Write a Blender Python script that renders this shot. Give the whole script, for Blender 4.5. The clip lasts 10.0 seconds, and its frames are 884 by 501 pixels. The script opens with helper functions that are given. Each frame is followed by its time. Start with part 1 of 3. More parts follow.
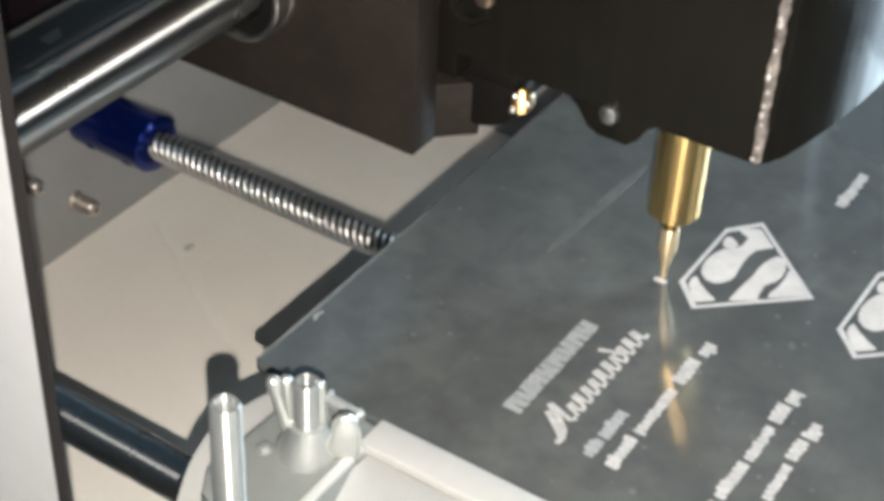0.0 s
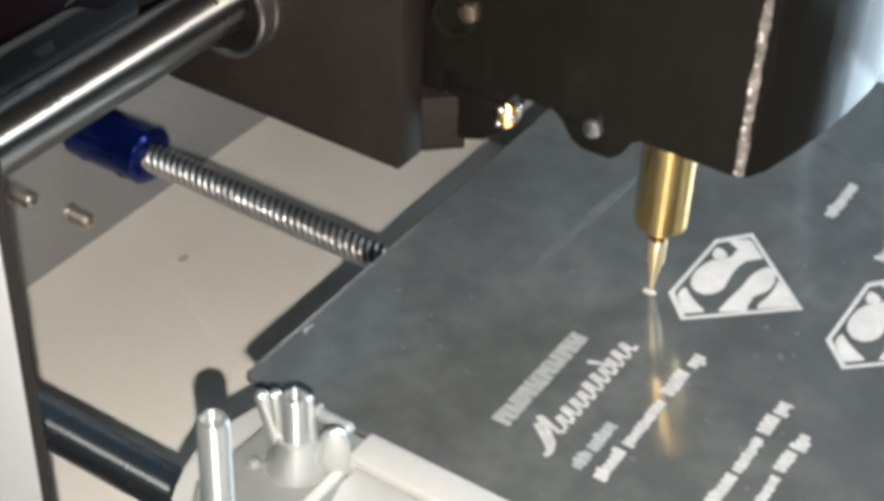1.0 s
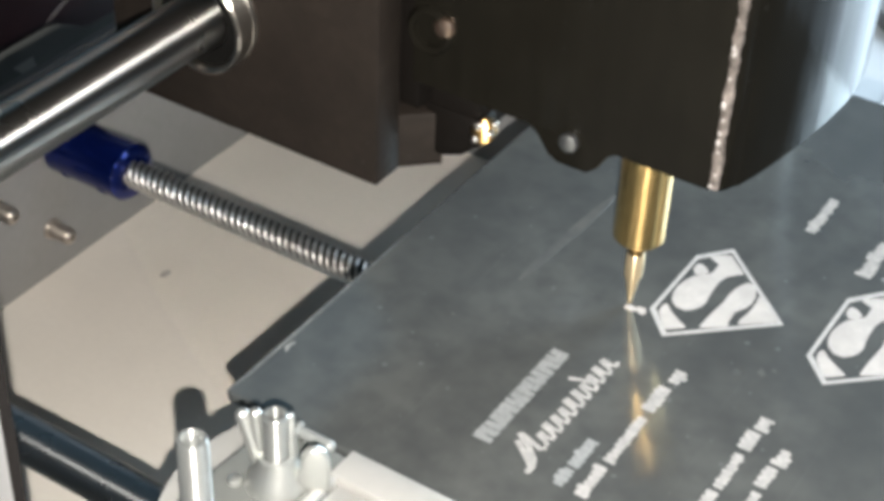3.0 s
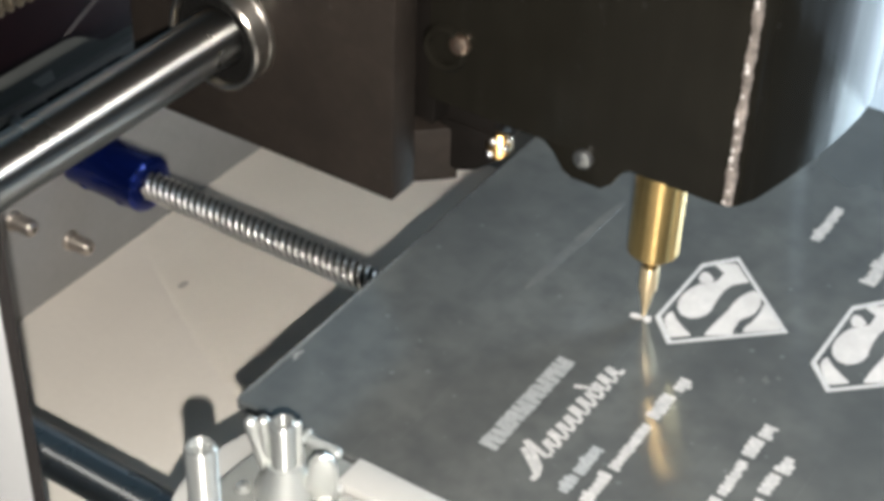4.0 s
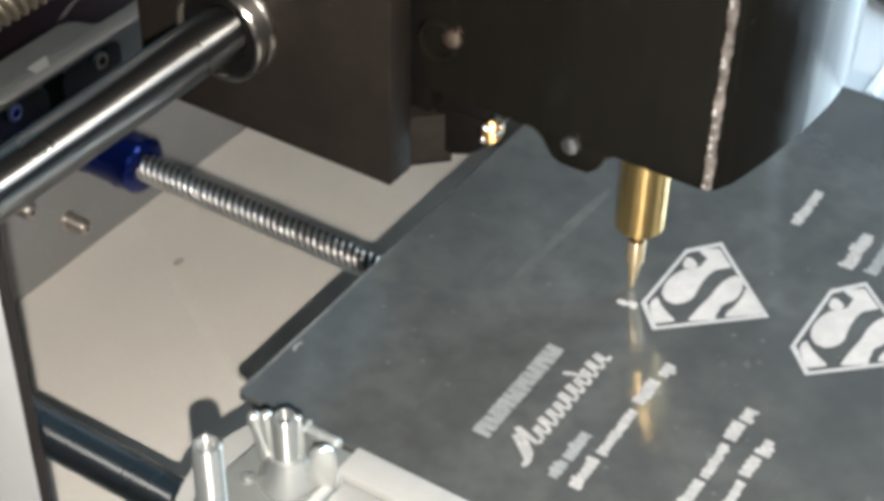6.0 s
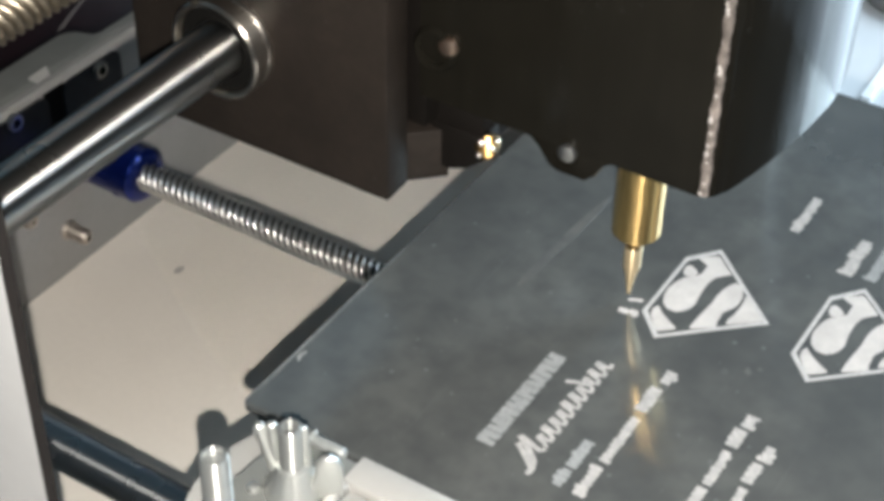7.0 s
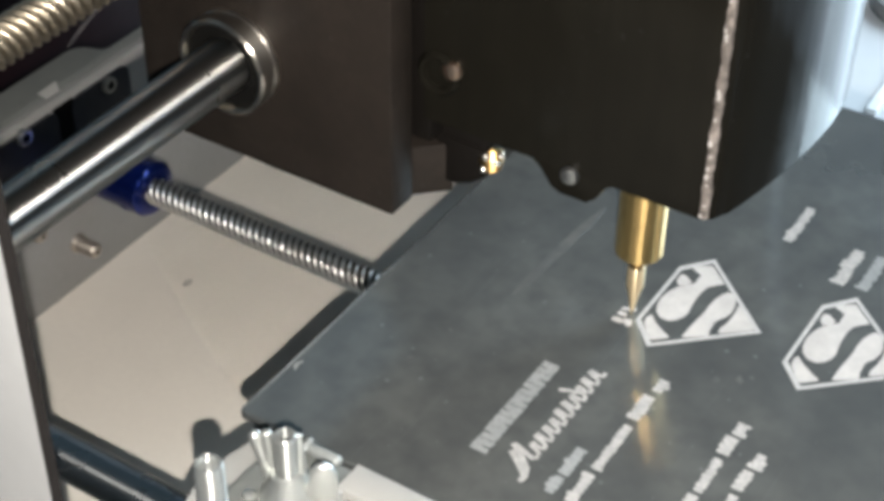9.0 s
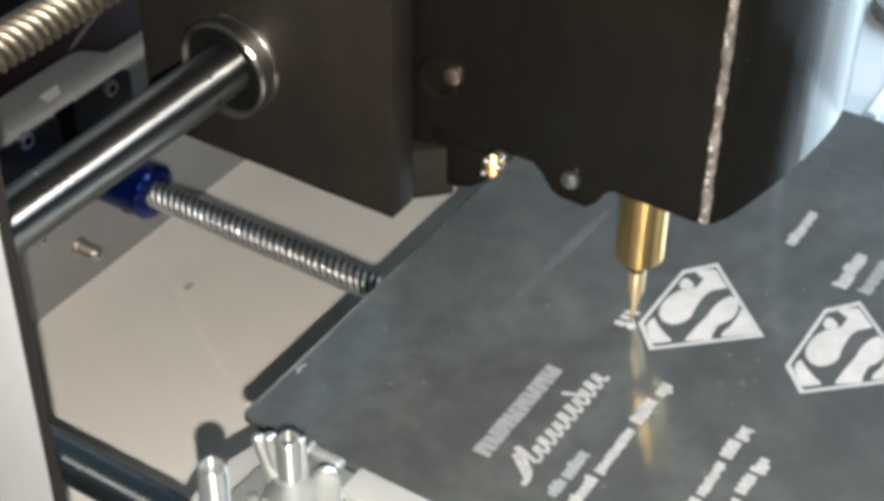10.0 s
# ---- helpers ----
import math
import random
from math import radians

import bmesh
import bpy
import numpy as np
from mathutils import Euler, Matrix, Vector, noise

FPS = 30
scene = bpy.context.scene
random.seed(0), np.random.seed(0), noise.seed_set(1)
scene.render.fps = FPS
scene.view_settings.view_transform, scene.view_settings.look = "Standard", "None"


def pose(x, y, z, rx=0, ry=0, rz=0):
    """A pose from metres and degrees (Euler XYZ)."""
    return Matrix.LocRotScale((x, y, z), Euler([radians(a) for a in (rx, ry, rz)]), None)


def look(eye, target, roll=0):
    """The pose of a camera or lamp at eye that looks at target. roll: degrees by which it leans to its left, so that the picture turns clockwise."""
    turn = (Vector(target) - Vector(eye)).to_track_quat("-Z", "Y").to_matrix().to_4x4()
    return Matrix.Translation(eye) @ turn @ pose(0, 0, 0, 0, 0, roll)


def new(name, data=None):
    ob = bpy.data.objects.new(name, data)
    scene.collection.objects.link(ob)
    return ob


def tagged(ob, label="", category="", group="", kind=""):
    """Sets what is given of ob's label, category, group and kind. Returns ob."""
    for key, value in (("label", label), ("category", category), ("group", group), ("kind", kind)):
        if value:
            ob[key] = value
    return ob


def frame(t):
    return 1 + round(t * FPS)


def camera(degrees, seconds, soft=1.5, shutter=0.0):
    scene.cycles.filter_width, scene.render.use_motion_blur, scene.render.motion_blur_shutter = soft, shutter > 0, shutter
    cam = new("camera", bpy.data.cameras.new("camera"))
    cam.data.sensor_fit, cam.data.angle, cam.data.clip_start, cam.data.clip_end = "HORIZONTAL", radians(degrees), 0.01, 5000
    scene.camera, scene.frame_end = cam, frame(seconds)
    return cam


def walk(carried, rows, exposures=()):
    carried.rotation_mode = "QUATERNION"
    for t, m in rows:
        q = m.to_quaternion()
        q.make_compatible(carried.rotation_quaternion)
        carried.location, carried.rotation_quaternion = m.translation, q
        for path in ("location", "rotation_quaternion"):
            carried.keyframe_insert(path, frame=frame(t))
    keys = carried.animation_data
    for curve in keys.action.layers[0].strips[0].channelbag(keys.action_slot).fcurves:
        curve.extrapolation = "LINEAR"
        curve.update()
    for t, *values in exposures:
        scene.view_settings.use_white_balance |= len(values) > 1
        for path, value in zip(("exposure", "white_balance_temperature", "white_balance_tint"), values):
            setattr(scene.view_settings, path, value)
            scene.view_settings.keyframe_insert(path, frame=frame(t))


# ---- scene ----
# ---- camera ----
cam = camera(30.53, 10.0, soft=4.4)
CAMERA_ROWS = [
    (0.0, pose(0.27503, -0.25993, 0.28368, 52.054, -2.323, 33.373)),
    (0.3, pose(0.27484, -0.25980, 0.28387, 52.130, -2.312, 33.269)),
    (0.5, pose(0.27556, -0.25946, 0.28462, 52.235, -2.194, 33.332)),
    (0.7, pose(0.27598, -0.25881, 0.28496, 52.236, -2.199, 33.179)),
    (1.0, pose(0.27737, -0.25841, 0.28568, 52.216, -1.993, 33.289)),
    (1.1, pose(0.27753, -0.25816, 0.28624, 52.324, -1.932, 33.169)),
    (1.3, pose(0.27860, -0.25788, 0.28621, 52.361, -1.903, 33.206)),
    (1.5, pose(0.27863, -0.25747, 0.28665, 52.520, -1.888, 33.055)),
    (1.7, pose(0.27893, -0.25688, 0.28651, 52.457, -1.951, 32.972)),
    (2.0, pose(0.27863, -0.25653, 0.28603, 52.583, -2.057, 32.815)),
    (2.1, pose(0.27871, -0.25679, 0.28628, 52.717, -2.053, 32.855)),
    (2.3, pose(0.27922, -0.25676, 0.28649, 52.734, -2.041, 32.943)),
    (2.5, pose(0.27911, -0.25667, 0.28621, 52.695, -2.067, 32.898)),
    (2.7, pose(0.27917, -0.25710, 0.28632, 52.685, -2.103, 32.865)),
    (3.8, pose(0.27904, -0.25790, 0.28808, 52.818, -1.764, 33.073)),
    (4.0, pose(0.27946, -0.25831, 0.28888, 52.884, -1.660, 33.237)),
    (4.3, pose(0.27989, -0.25832, 0.28910, 52.989, -1.635, 33.277)),
    (4.5, pose(0.28009, -0.25866, 0.28930, 53.094, -1.652, 33.435)),
    (4.7, pose(0.28027, -0.25885, 0.28987, 53.117, -1.594, 33.418)),
    (4.9, pose(0.28054, -0.25888, 0.29149, 52.920, -1.682, 33.299)),
    (5.0, pose(0.28049, -0.25847, 0.29226, 52.637, -1.525, 33.278)),
    (5.2, pose(0.28075, -0.25889, 0.29408, 51.996, -1.600, 33.127)),
    (6.3, pose(0.28394, -0.26157, 0.30555, 50.850, -0.994, 32.476)),
    (6.5, pose(0.28354, -0.26218, 0.30601, 50.898, -0.945, 32.423)),
    (6.7, pose(0.28286, -0.26239, 0.30593, 50.963, -0.909, 32.385)),
    (7.0, pose(0.28294, -0.26234, 0.30580, 51.003, -0.976, 32.311)),
    (7.1, pose(0.28304, -0.26223, 0.30599, 51.033, -0.995, 32.362)),
    (7.3, pose(0.28350, -0.26246, 0.30630, 51.150, -0.979, 32.475)),
    (7.5, pose(0.28371, -0.26259, 0.30644, 51.102, -0.963, 32.382)),
    (7.7, pose(0.28361, -0.26265, 0.30695, 51.120, -0.972, 32.368)),
    (8.0, pose(0.28395, -0.26260, 0.30709, 51.242, -0.931, 32.437)),
    (8.2, pose(0.28436, -0.26293, 0.30713, 51.353, -0.912, 32.511)),
    (8.3, pose(0.28436, -0.26267, 0.30715, 51.298, -0.881, 32.442)),
    (8.5, pose(0.28467, -0.26273, 0.30732, 51.315, -0.862, 32.514)),
    (8.7, pose(0.28456, -0.26281, 0.30785, 51.333, -0.739, 32.460)),
    (8.9, pose(0.28485, -0.26270, 0.30789, 51.345, -0.643, 32.539)),
    (9.0, pose(0.28487, -0.26300, 0.30817, 51.349, -0.639, 32.550)),
    (9.3, pose(0.28503, -0.26304, 0.30847, 51.505, -0.601, 32.551)),
    (9.5, pose(0.28542, -0.26344, 0.30842, 51.592, -0.600, 32.669)),
    (9.7, pose(0.28551, -0.26315, 0.30858, 51.509, -0.620, 32.586)),
    (10.0, pose(0.28489, -0.26340, 0.30804, 51.507, -0.642, 32.568)),
]
walk(cam, CAMERA_ROWS, exposures=[(0.0, -0.10), (0.5, -0.19), (0.8, -0.16), (1.1, -0.03), (5.0, -0.01), (6.5, -0.05), (10.0, -0.04)])

# offsets in millimetres: bed along x, carriage along y, tool head along z
BED = [(0.0, 0.84), (0.3, 0.23), (0.5, 0.7), (0.7, 1.15), (1.0, 1.07), (1.1, 0.77), (1.3, 0.28), (1.5, -0.43), (1.7, 0.42), (2.0, 1.22),
       (2.1, 1.61), (2.3, 2.22), (2.5, 1.75), (2.7, 2.23), (3.8, -0.37), (4.0, -0.34), (4.3, -0.46), (4.5, 0.0), (4.7, -0.32), (4.9, -0.47),
       (5.0, -0.6), (5.2, -0.21), (6.3, 1.72), (6.5, 0.64), (6.7, -0.37), (7.0, 1.85), (7.1, 1.86), (7.3, 1.82), (7.5, 1.99), (7.7, 1.23),
       (8.0, -0.22), (8.2, 0.81), (8.3, 1.22), (8.5, 1.8), (8.7, 0.7), (8.9, -0.34), (9.0, -0.47), (9.3, 1.12), (9.5, 2.11), (9.7, 1.46),
       (10.0, -0.11)]
CARRIAGE = [(0.0, 0.4), (0.3, 1.45), (0.5, 1.34), (0.7, 0.4), (1.0, 0.32), (1.1, 0.77), (1.3, 1.64), (1.5, 1.36), (1.7, 1.76), (2.0, 0.47),
            (2.1, 0.09), (2.3, 0.73), (2.5, 1.56), (2.7, 0.8), (3.8, 0.25), (4.0, 0.24), (4.3, 0.64), (4.5, 0.0), (4.7, -0.04), (4.9, 3.51),
            (5.0, 4.34), (5.2, 4.06), (6.3, 4.9), (6.5, 5.04), (6.7, 4.83), (7.0, 2.95), (7.1, 2.91), (7.3, 2.91), (7.5, 2.94), (7.7, 3.0),
            (8.0, 3.01), (8.2, 2.79), (8.3, 2.81), (8.5, 2.64), (8.7, 2.85), (8.9, 2.98), (9.0, 3.19), (9.3, 3.01), (9.5, 2.97), (9.7, 2.95),
            (10.0, 2.88)]
LIFT = [(0.0, 0.06), (0.3, 0.17), (0.7, 0.13), (1.1, 0.0), (1.3, 0.0), (1.7, 0.17), (2.1, 0.0), (2.3, 0.0), (2.5, 0.0), (2.7, 0.09),
        (3.8, 0.78), (4.0, 0.2), (4.3, 0.0), (4.5, 0.0), (4.7, 0.62), (4.9, 2.04), (5.0, 1.95), (5.2, 1.27), (5.4, 0.25), (6.3, 0.3),
        (6.5, 0.18), (6.7, 0.1), (6.85, 1.9), (7.1, 1.64), (7.3, 0.89), (7.5, 0.29), (7.7, 0.28), (8.0, 0.15), (8.2, 0.02), (8.3, 0.1),
        (8.7, 0.01), (8.9, 0.13), (9.0, 0.17), (9.3, 0.16), (9.7, 0.0), (10.0, 0.0)]

# ---- world and light ----
world = bpy.data.worlds.new("world")
scene.world = world
world.use_nodes = True
wn = world.node_tree.nodes
sky = wn.new("ShaderNodeTexSky")
sky.sky_type, sky.sun_disc, sky.sun_elevation, sky.sun_rotation = "NISHITA", False, radians(28), radians(40)
world.node_tree.links.new(sky.outputs["Color"], wn["Background"].inputs["Color"])
wn["Background"].inputs["Strength"].default_value = 0.10


def lamp(name, kind, watts, colour, m, size=0.0, size_y=0.0):
    data = bpy.data.lights.new(name, kind)
    data.energy, data.color = watts, colour
    if kind == "AREA":
        data.shape, data.size, data.size_y = "RECTANGLE", size, size_y
    else:
        data.shadow_soft_size = size
    ob = new(name, data)
    ob.matrix_world = m
    return ob


# daylight in the openings of the two windows; the second window is added
lamp("window_light", "AREA", 34, (0.68, 0.86, 1.0), look((0.495, 0.98, 0.52), (0.42, 0.0, 0.28)), 0.57, 0.84)
# unseen east window, added to brighten the end panel from +x
lamp("window_light", "AREA", 9, (0.66, 0.85, 1.0), look((1.885, 0.30, 1.25), (0.0, 0.05, 0.05)), 0.9, 0.5)

# ---- materials ----


def material(name, colour, rough=0.5, metal=0.0, second=None, grain=900.0, mix=0.5, spots=90.0, spot_mix=0.4, bump=0.1, bump_scale=None,
             stretch=(1, 1, 1), rough_var=0.1, coat=0.0, spec=0.5):
    """A surface with a fine grain and larger stains, both in metres of the object's own space."""
    m = bpy.data.materials.new(name)
    m.use_nodes = True
    n, link = m.node_tree.nodes, m.node_tree.links.new
    b = n["Principled BSDF"]
    co = n.new("ShaderNodeTexCoord")
    mp = n.new("ShaderNodeMapping")
    mp.inputs["Scale"].default_value = stretch
    link(co.outputs["Object"], mp.inputs["Vector"])
    fine, coarse = n.new("ShaderNodeTexNoise"), n.new("ShaderNodeTexNoise")
    fine.inputs["Scale"].default_value, fine.inputs["Detail"].default_value = grain, 5
    coarse.inputs["Scale"].default_value, coarse.inputs["Detail"].default_value = spots, 4
    link(mp.outputs["Vector"], fine.inputs["Vector"])
    link(co.outputs["Object"], coarse.inputs["Vector"])
    second = second or tuple(c * 0.7 for c in colour)
    steps = []
    for source, amount in ((fine, mix), (coarse, spot_mix)):
        r = n.new("ShaderNodeMapRange")
        r.inputs["From Min"].default_value, r.inputs["From Max"].default_value = 0.35, 0.7
        r.inputs["To Max"].default_value = amount
        link(source.outputs["Fac"], r.inputs["Value"])
        steps.append(r)
    a, c = n.new("ShaderNodeMix"), n.new("ShaderNodeMix")
    a.data_type = c.data_type = "RGBA"
    a.inputs["A"].default_value, a.inputs["B"].default_value = (*colour, 1), (*second, 1)
    c.inputs["B"].default_value = (*second, 1)
    link(steps[0].outputs["Result"], a.inputs["Factor"])
    link(a.outputs["Result"], c.inputs["A"])
    link(steps[1].outputs["Result"], c.inputs["Factor"])
    link(c.outputs["Result"], b.inputs["Base Color"])
    rr = n.new("ShaderNodeMapRange")
    rr.inputs["To Min"].default_value, rr.inputs["To Max"].default_value = max(0.02, rough - rough_var), min(1, rough + rough_var)
    link(coarse.outputs["Fac"], rr.inputs["Value"])
    link(rr.outputs["Result"], b.inputs["Roughness"])
    b.inputs["Metallic"].default_value, b.inputs["Coat Weight"].default_value = metal, coat
    b.inputs["Specular IOR Level"].default_value = spec
    if bump:
        bp, bt = n.new("ShaderNodeBump"), n.new("ShaderNodeTexNoise")
        bt.inputs["Scale"].default_value, bt.inputs["Detail"].default_value = bump_scale or grain, 3
        link(mp.outputs["Vector"], bt.inputs["Vector"])
        link(bt.outputs["Fac"], bp.inputs["Height"])
        bp.inputs["Strength"].default_value, bp.inputs["Distance"].default_value = bump, 0.0004
        link(bp.outputs["Normal"], b.inputs["Normal"])
    return m


BOARD = material("beige_board", (0.79, 0.727, 0.648), 0.6, second=(0.68, 0.622, 0.553), grain=500, mix=0.25, spots=25, spot_mix=0.5, bump=0.05)
PANEL = material("grey_sheet", (0.215, 0.21, 0.205), 0.5, second=(0.165, 0.16, 0.155), grain=400, mix=0.3, spots=30, bump=0.05)
WHITE = material("white_sheet", (0.27, 0.27, 0.27), 0.5, second=(0.23, 0.23, 0.23), grain=300, mix=0.3, spots=40, bump=0.05)
BURNT = material("dark_cut_edge", (0.009, 0.007, 0.006), 0.8, second=(0.005, 0.004, 0.004), bump=0.2, spec=0.2)
# dark tone for the shadow of rod and carriage on the end panel
PANEL_SHADE = material("panel_shade", (0.026, 0.028, 0.031), 0.5, second=(0.013, 0.014, 0.017), grain=400, mix=0.5, spots=120, spot_mix=0.6, bump=0.1, spec=0.25)
WHITE_STRIP = material("white_strip", (0.86, 0.86, 0.86), 0.5, second=(0.8, 0.8, 0.8), bump=0.03)
STAIN = material("faint_stain", (0.36, 0.33, 0.30), 0.8, second=(0.5, 0.46, 0.42), grain=900, spots=500, bump=0)
STEEL = material("ground_steel", (0.42, 0.41, 0.39), 0.28, 1.0, second=(0.35, 0.34, 0.32), grain=500, mix=0.3, spots=60, rough_var=0.03, bump=0)
RING = material("turned_steel", (0.50, 0.46, 0.41), 0.30, 1.0, second=(0.40, 0.37, 0.33), grain=500, mix=0.3, spots=90, rough_var=0.05, bump=0.02)
CHROME = material("hard_chrome", (0.30, 0.31, 0.315), 0.28, 1.0, second=(0.25, 0.26, 0.265), grain=500, mix=0.25, spots=60, rough_var=0.03, bump=0)
THREAD = material("thread_steel", (0.80, 0.78, 0.75), 0.33, 1.0, second=(0.40, 0.38, 0.36), grain=900, mix=0.3, spots=120, rough_var=0.05, bump=0.02)
THREAD_BROWN = material("browned_thread_steel", (0.36, 0.31, 0.24), 0.42, 1.0, second=(0.26, 0.215, 0.16), grain=900, mix=0.4, spots=120, rough_var=0.05, bump=0.03)
ZINC = material("zinc_plated", (0.62, 0.63, 0.605), 0.36, 0.85, second=(0.58, 0.58, 0.56), grain=600, mix=0.4, spots=150, bump=0.06)
BLUE = material("blue_anodised", (0.006, 0.019, 0.17), 0.20, 0.8, second=(0.003, 0.011, 0.10), grain=600, mix=0.4, spots=120, bump=0.04, coat=0.5)
BLACK = material("black_plastic", (0.0175, 0.0137, 0.0112), 0.5, second=(0.0100, 0.0079, 0.0065), grain=500, mix=0.6, spots=110, spot_mix=0.7, bump=0.12, bump_scale=1200, spec=0.14)
CASE = material("black_gloss_plastic", (0.0074, 0.0067, 0.0051), 0.16, second=(0.0052, 0.0047, 0.0036), grain=500, mix=0.6, spots=90, spot_mix=0.7, bump=0.8, bump_scale=70, stretch=(1, 1, 0.1), rough_var=0.06, spec=0.05)
SOCKET = material("dark_brown_socket", (0.03, 0.022, 0.016), 0.6, bump=0)
DARK = material("dark_maroon_plastic", (0.010, 0.004, 0.005), 0.5, second=(0.006, 0.003, 0.004), bump=0.1, spec=0.12)
BRASS = material("turned_brass", (0.95, 0.65, 0.27), 0.21, 1.0, rough_var=0.02, second=(0.80, 0.50, 0.19), grain=900, mix=0.3, spots=150, spot_mix=0.25, bump=0.0, stretch=(0.3, 0.3, 4))
CARBIDE = material("gilded_bit", (0.90, 0.72, 0.46), 0.28, 0.8, rough_var=0.03, second=(0.74, 0.57, 0.34), bump=0.0)
NECK = material("dark_brass", (0.30, 0.19, 0.07), 0.3, 1.0, second=(0.16, 0.10, 0.04), bump=0.05)
COPPER = material("copper_screw", (0.70, 0.52, 0.40), 0.3, 1.0, second=(0.5, 0.35, 0.26), bump=0.06)
PLATE = material("dull_polished_aluminium", (0.208, 0.215, 0.205), 0.15, 0.6, second=(0.112, 0.119, 0.121), grain=180, mix=0.6, spots=40, spot_mix=0.7, rough_var=0.03, bump=0.0, spec=0.4)
SCUFF = material("scuffed_plastic", (0.24, 0.205, 0.185), 0.35, 0.1, second=(0.05, 0.043, 0.038), grain=700, mix=0.9, spots=300, spot_mix=0.7, bump=0.8, bump_scale=900)
FLANGE = material("grey_flange", (0.165, 0.17, 0.16), 0.5, second=(0.125, 0.13, 0.125), grain=400, mix=0.3, spots=60, bump=0.05, spec=0.3)
SPARK = material("scuff_glint", (0.42, 0.39, 0.37), 0.4, 0.2, second=(0.22, 0.20, 0.19), grain=900, bump=0.4)
BRONZE = material("tan_steel_screw", (0.56, 0.50, 0.44), 0.36, 0.85, second=(0.30, 0.26, 0.22), grain=600, mix=0.5, spots=200, bump=0.05)
FOOT = material("grey_rubber_foot", (0.13, 0.13, 0.13), 0.6, second=(0.09, 0.09, 0.09), bump=0.1)
SCREW_GREY = material("grey_steel_screw", (0.40, 0.40, 0.39), 0.38, 1.0, second=(0.25, 0.25, 0.24), grain=900, mix=0.6, spots=300, bump=0.3)
GLOW = bpy.data.materials.new("torch_glow")
GLOW.use_nodes = True
GLOW.node_tree.nodes["Principled BSDF"].inputs["Emission Color"].default_value = (1.0, 0.957, 0.892, 1)
GLOW.node_tree.nodes["Principled BSDF"].inputs["Emission Strength"].default_value = 292000
MARK = material("frosted_engraving", (0.465, 0.432, 0.408), 0.75, second=(0.32, 0.30, 0.285), grain=800, mix=0.4, spots=170, spot_mix=0.6, bump=0.4, bump_scale=2500, spec=0.15)
RIM = material("pale_engraved_rim", (0.44, 0.42, 0.40), 0.72, second=(0.27, 0.265, 0.26), grain=1600, mix=0.6, spots=300, spot_mix=0.4, bump=0.5, bump_scale=2500, spec=0.15)
TURNED_ZINC = material("turned_zinc_plated", (0.56, 0.57, 0.55), 0.38, 0.8, second=(0.46, 0.47, 0.455), grain=600, mix=0.4, spots=150, rough_var=0.04, bump=0.0)
DULL_ZINC = material("dull_zinc", (0.34, 0.35, 0.34), 0.45, 0.35, second=(0.22, 0.23, 0.22), grain=500, mix=0.4, spots=150, bump=0.06)
LETTER = material("frosted_fine_engraving", (0.41, 0.382, 0.36), 0.75, second=(0.22, 0.215, 0.205), grain=1100, mix=0.7, spots=420, spot_mix=0.6, bump=0.5, bump_scale=2500, spec=0.15)
GILT = material("pale_brass_glint", (0.95, 0.91, 0.84), 0.26, 1.0, second=(0.86, 0.78, 0.66), grain=700, mix=0.6, bump=0.1)
PALER_PLATE = material("paler_plate", (0.212, 0.210, 0.197), 0.20, 0.55, second=(0.124, 0.131, 0.133), grain=300, mix=0.6, spots=120, spot_mix=0.7, bump=0.0, spec=0.4)
MARK_DULL = material("dull_engraving", (0.27, 0.27, 0.262), 0.7, second=(0.15, 0.155, 0.155), grain=1600, mix=0.7, spots=300, spot_mix=0.4, bump=0.5, bump_scale=2500, spec=0.15)
PALE = material("pale_plastic", (0.40, 0.39, 0.37), 0.45, second=(0.33, 0.32, 0.30), grain=400, mix=0.3, spots=60, bump=0.04)
RAIL_DARK = material("dark_rail_block", (0.025, 0.03, 0.04), 0.35, second=(0.015, 0.02, 0.026), bump=0.05)
# near-black, so that the shade in the thread's roots lies in the colour
ROOT_SHADE = material("thread_root_shade", (0.016, 0.014, 0.011), 0.5, second=(0.03, 0.026, 0.02), grain=900, bump=0.1, spec=0.3)
HOLE = material("dark_hole", (0.003, 0.0028, 0.0025), 0.7, bump=0, spec=0.1)
# the black plastic again, darkened to hold the shade of set-back parts
RECESS = material("shaded_black_plastic", (0.0048, 0.0038, 0.0032), 0.6, second=(0.003, 0.0025, 0.002), grain=500, bump=0.1, spec=0.1)
WIRE = material("grey_wire", (0.10, 0.09, 0.09), 0.25, bump=0)
# bluer than the other walls, to tint the plate's left part by reflection
PAINT = material("grey_blue_wall_reflector", (0.142, 0.186, 0.210), 0.8, second=(0.125, 0.165, 0.188), grain=60, spots=3, bump=0.1)
PLASTER = material("room_plaster", (0.135, 0.15, 0.163), 0.9, second=(0.115, 0.13, 0.143), grain=60, spots=3, bump=0.1)
CEILING = material("dark_wood_ceiling", (0.13, 0.115, 0.095), 0.7, second=(0.10, 0.088, 0.07), grain=40, spots=3, bump=0.1)
ROOMFLOOR = material("room_floor", (0.075, 0.055, 0.04), 0.6, grain=40, spots=3, bump=0.1)
TABLE = material("pale_table_top", (0.57, 0.58, 0.59), 0.17, second=(0.53, 0.54, 0.55), grain=120, spots=12, bump=0.03, rough_var=0.05)


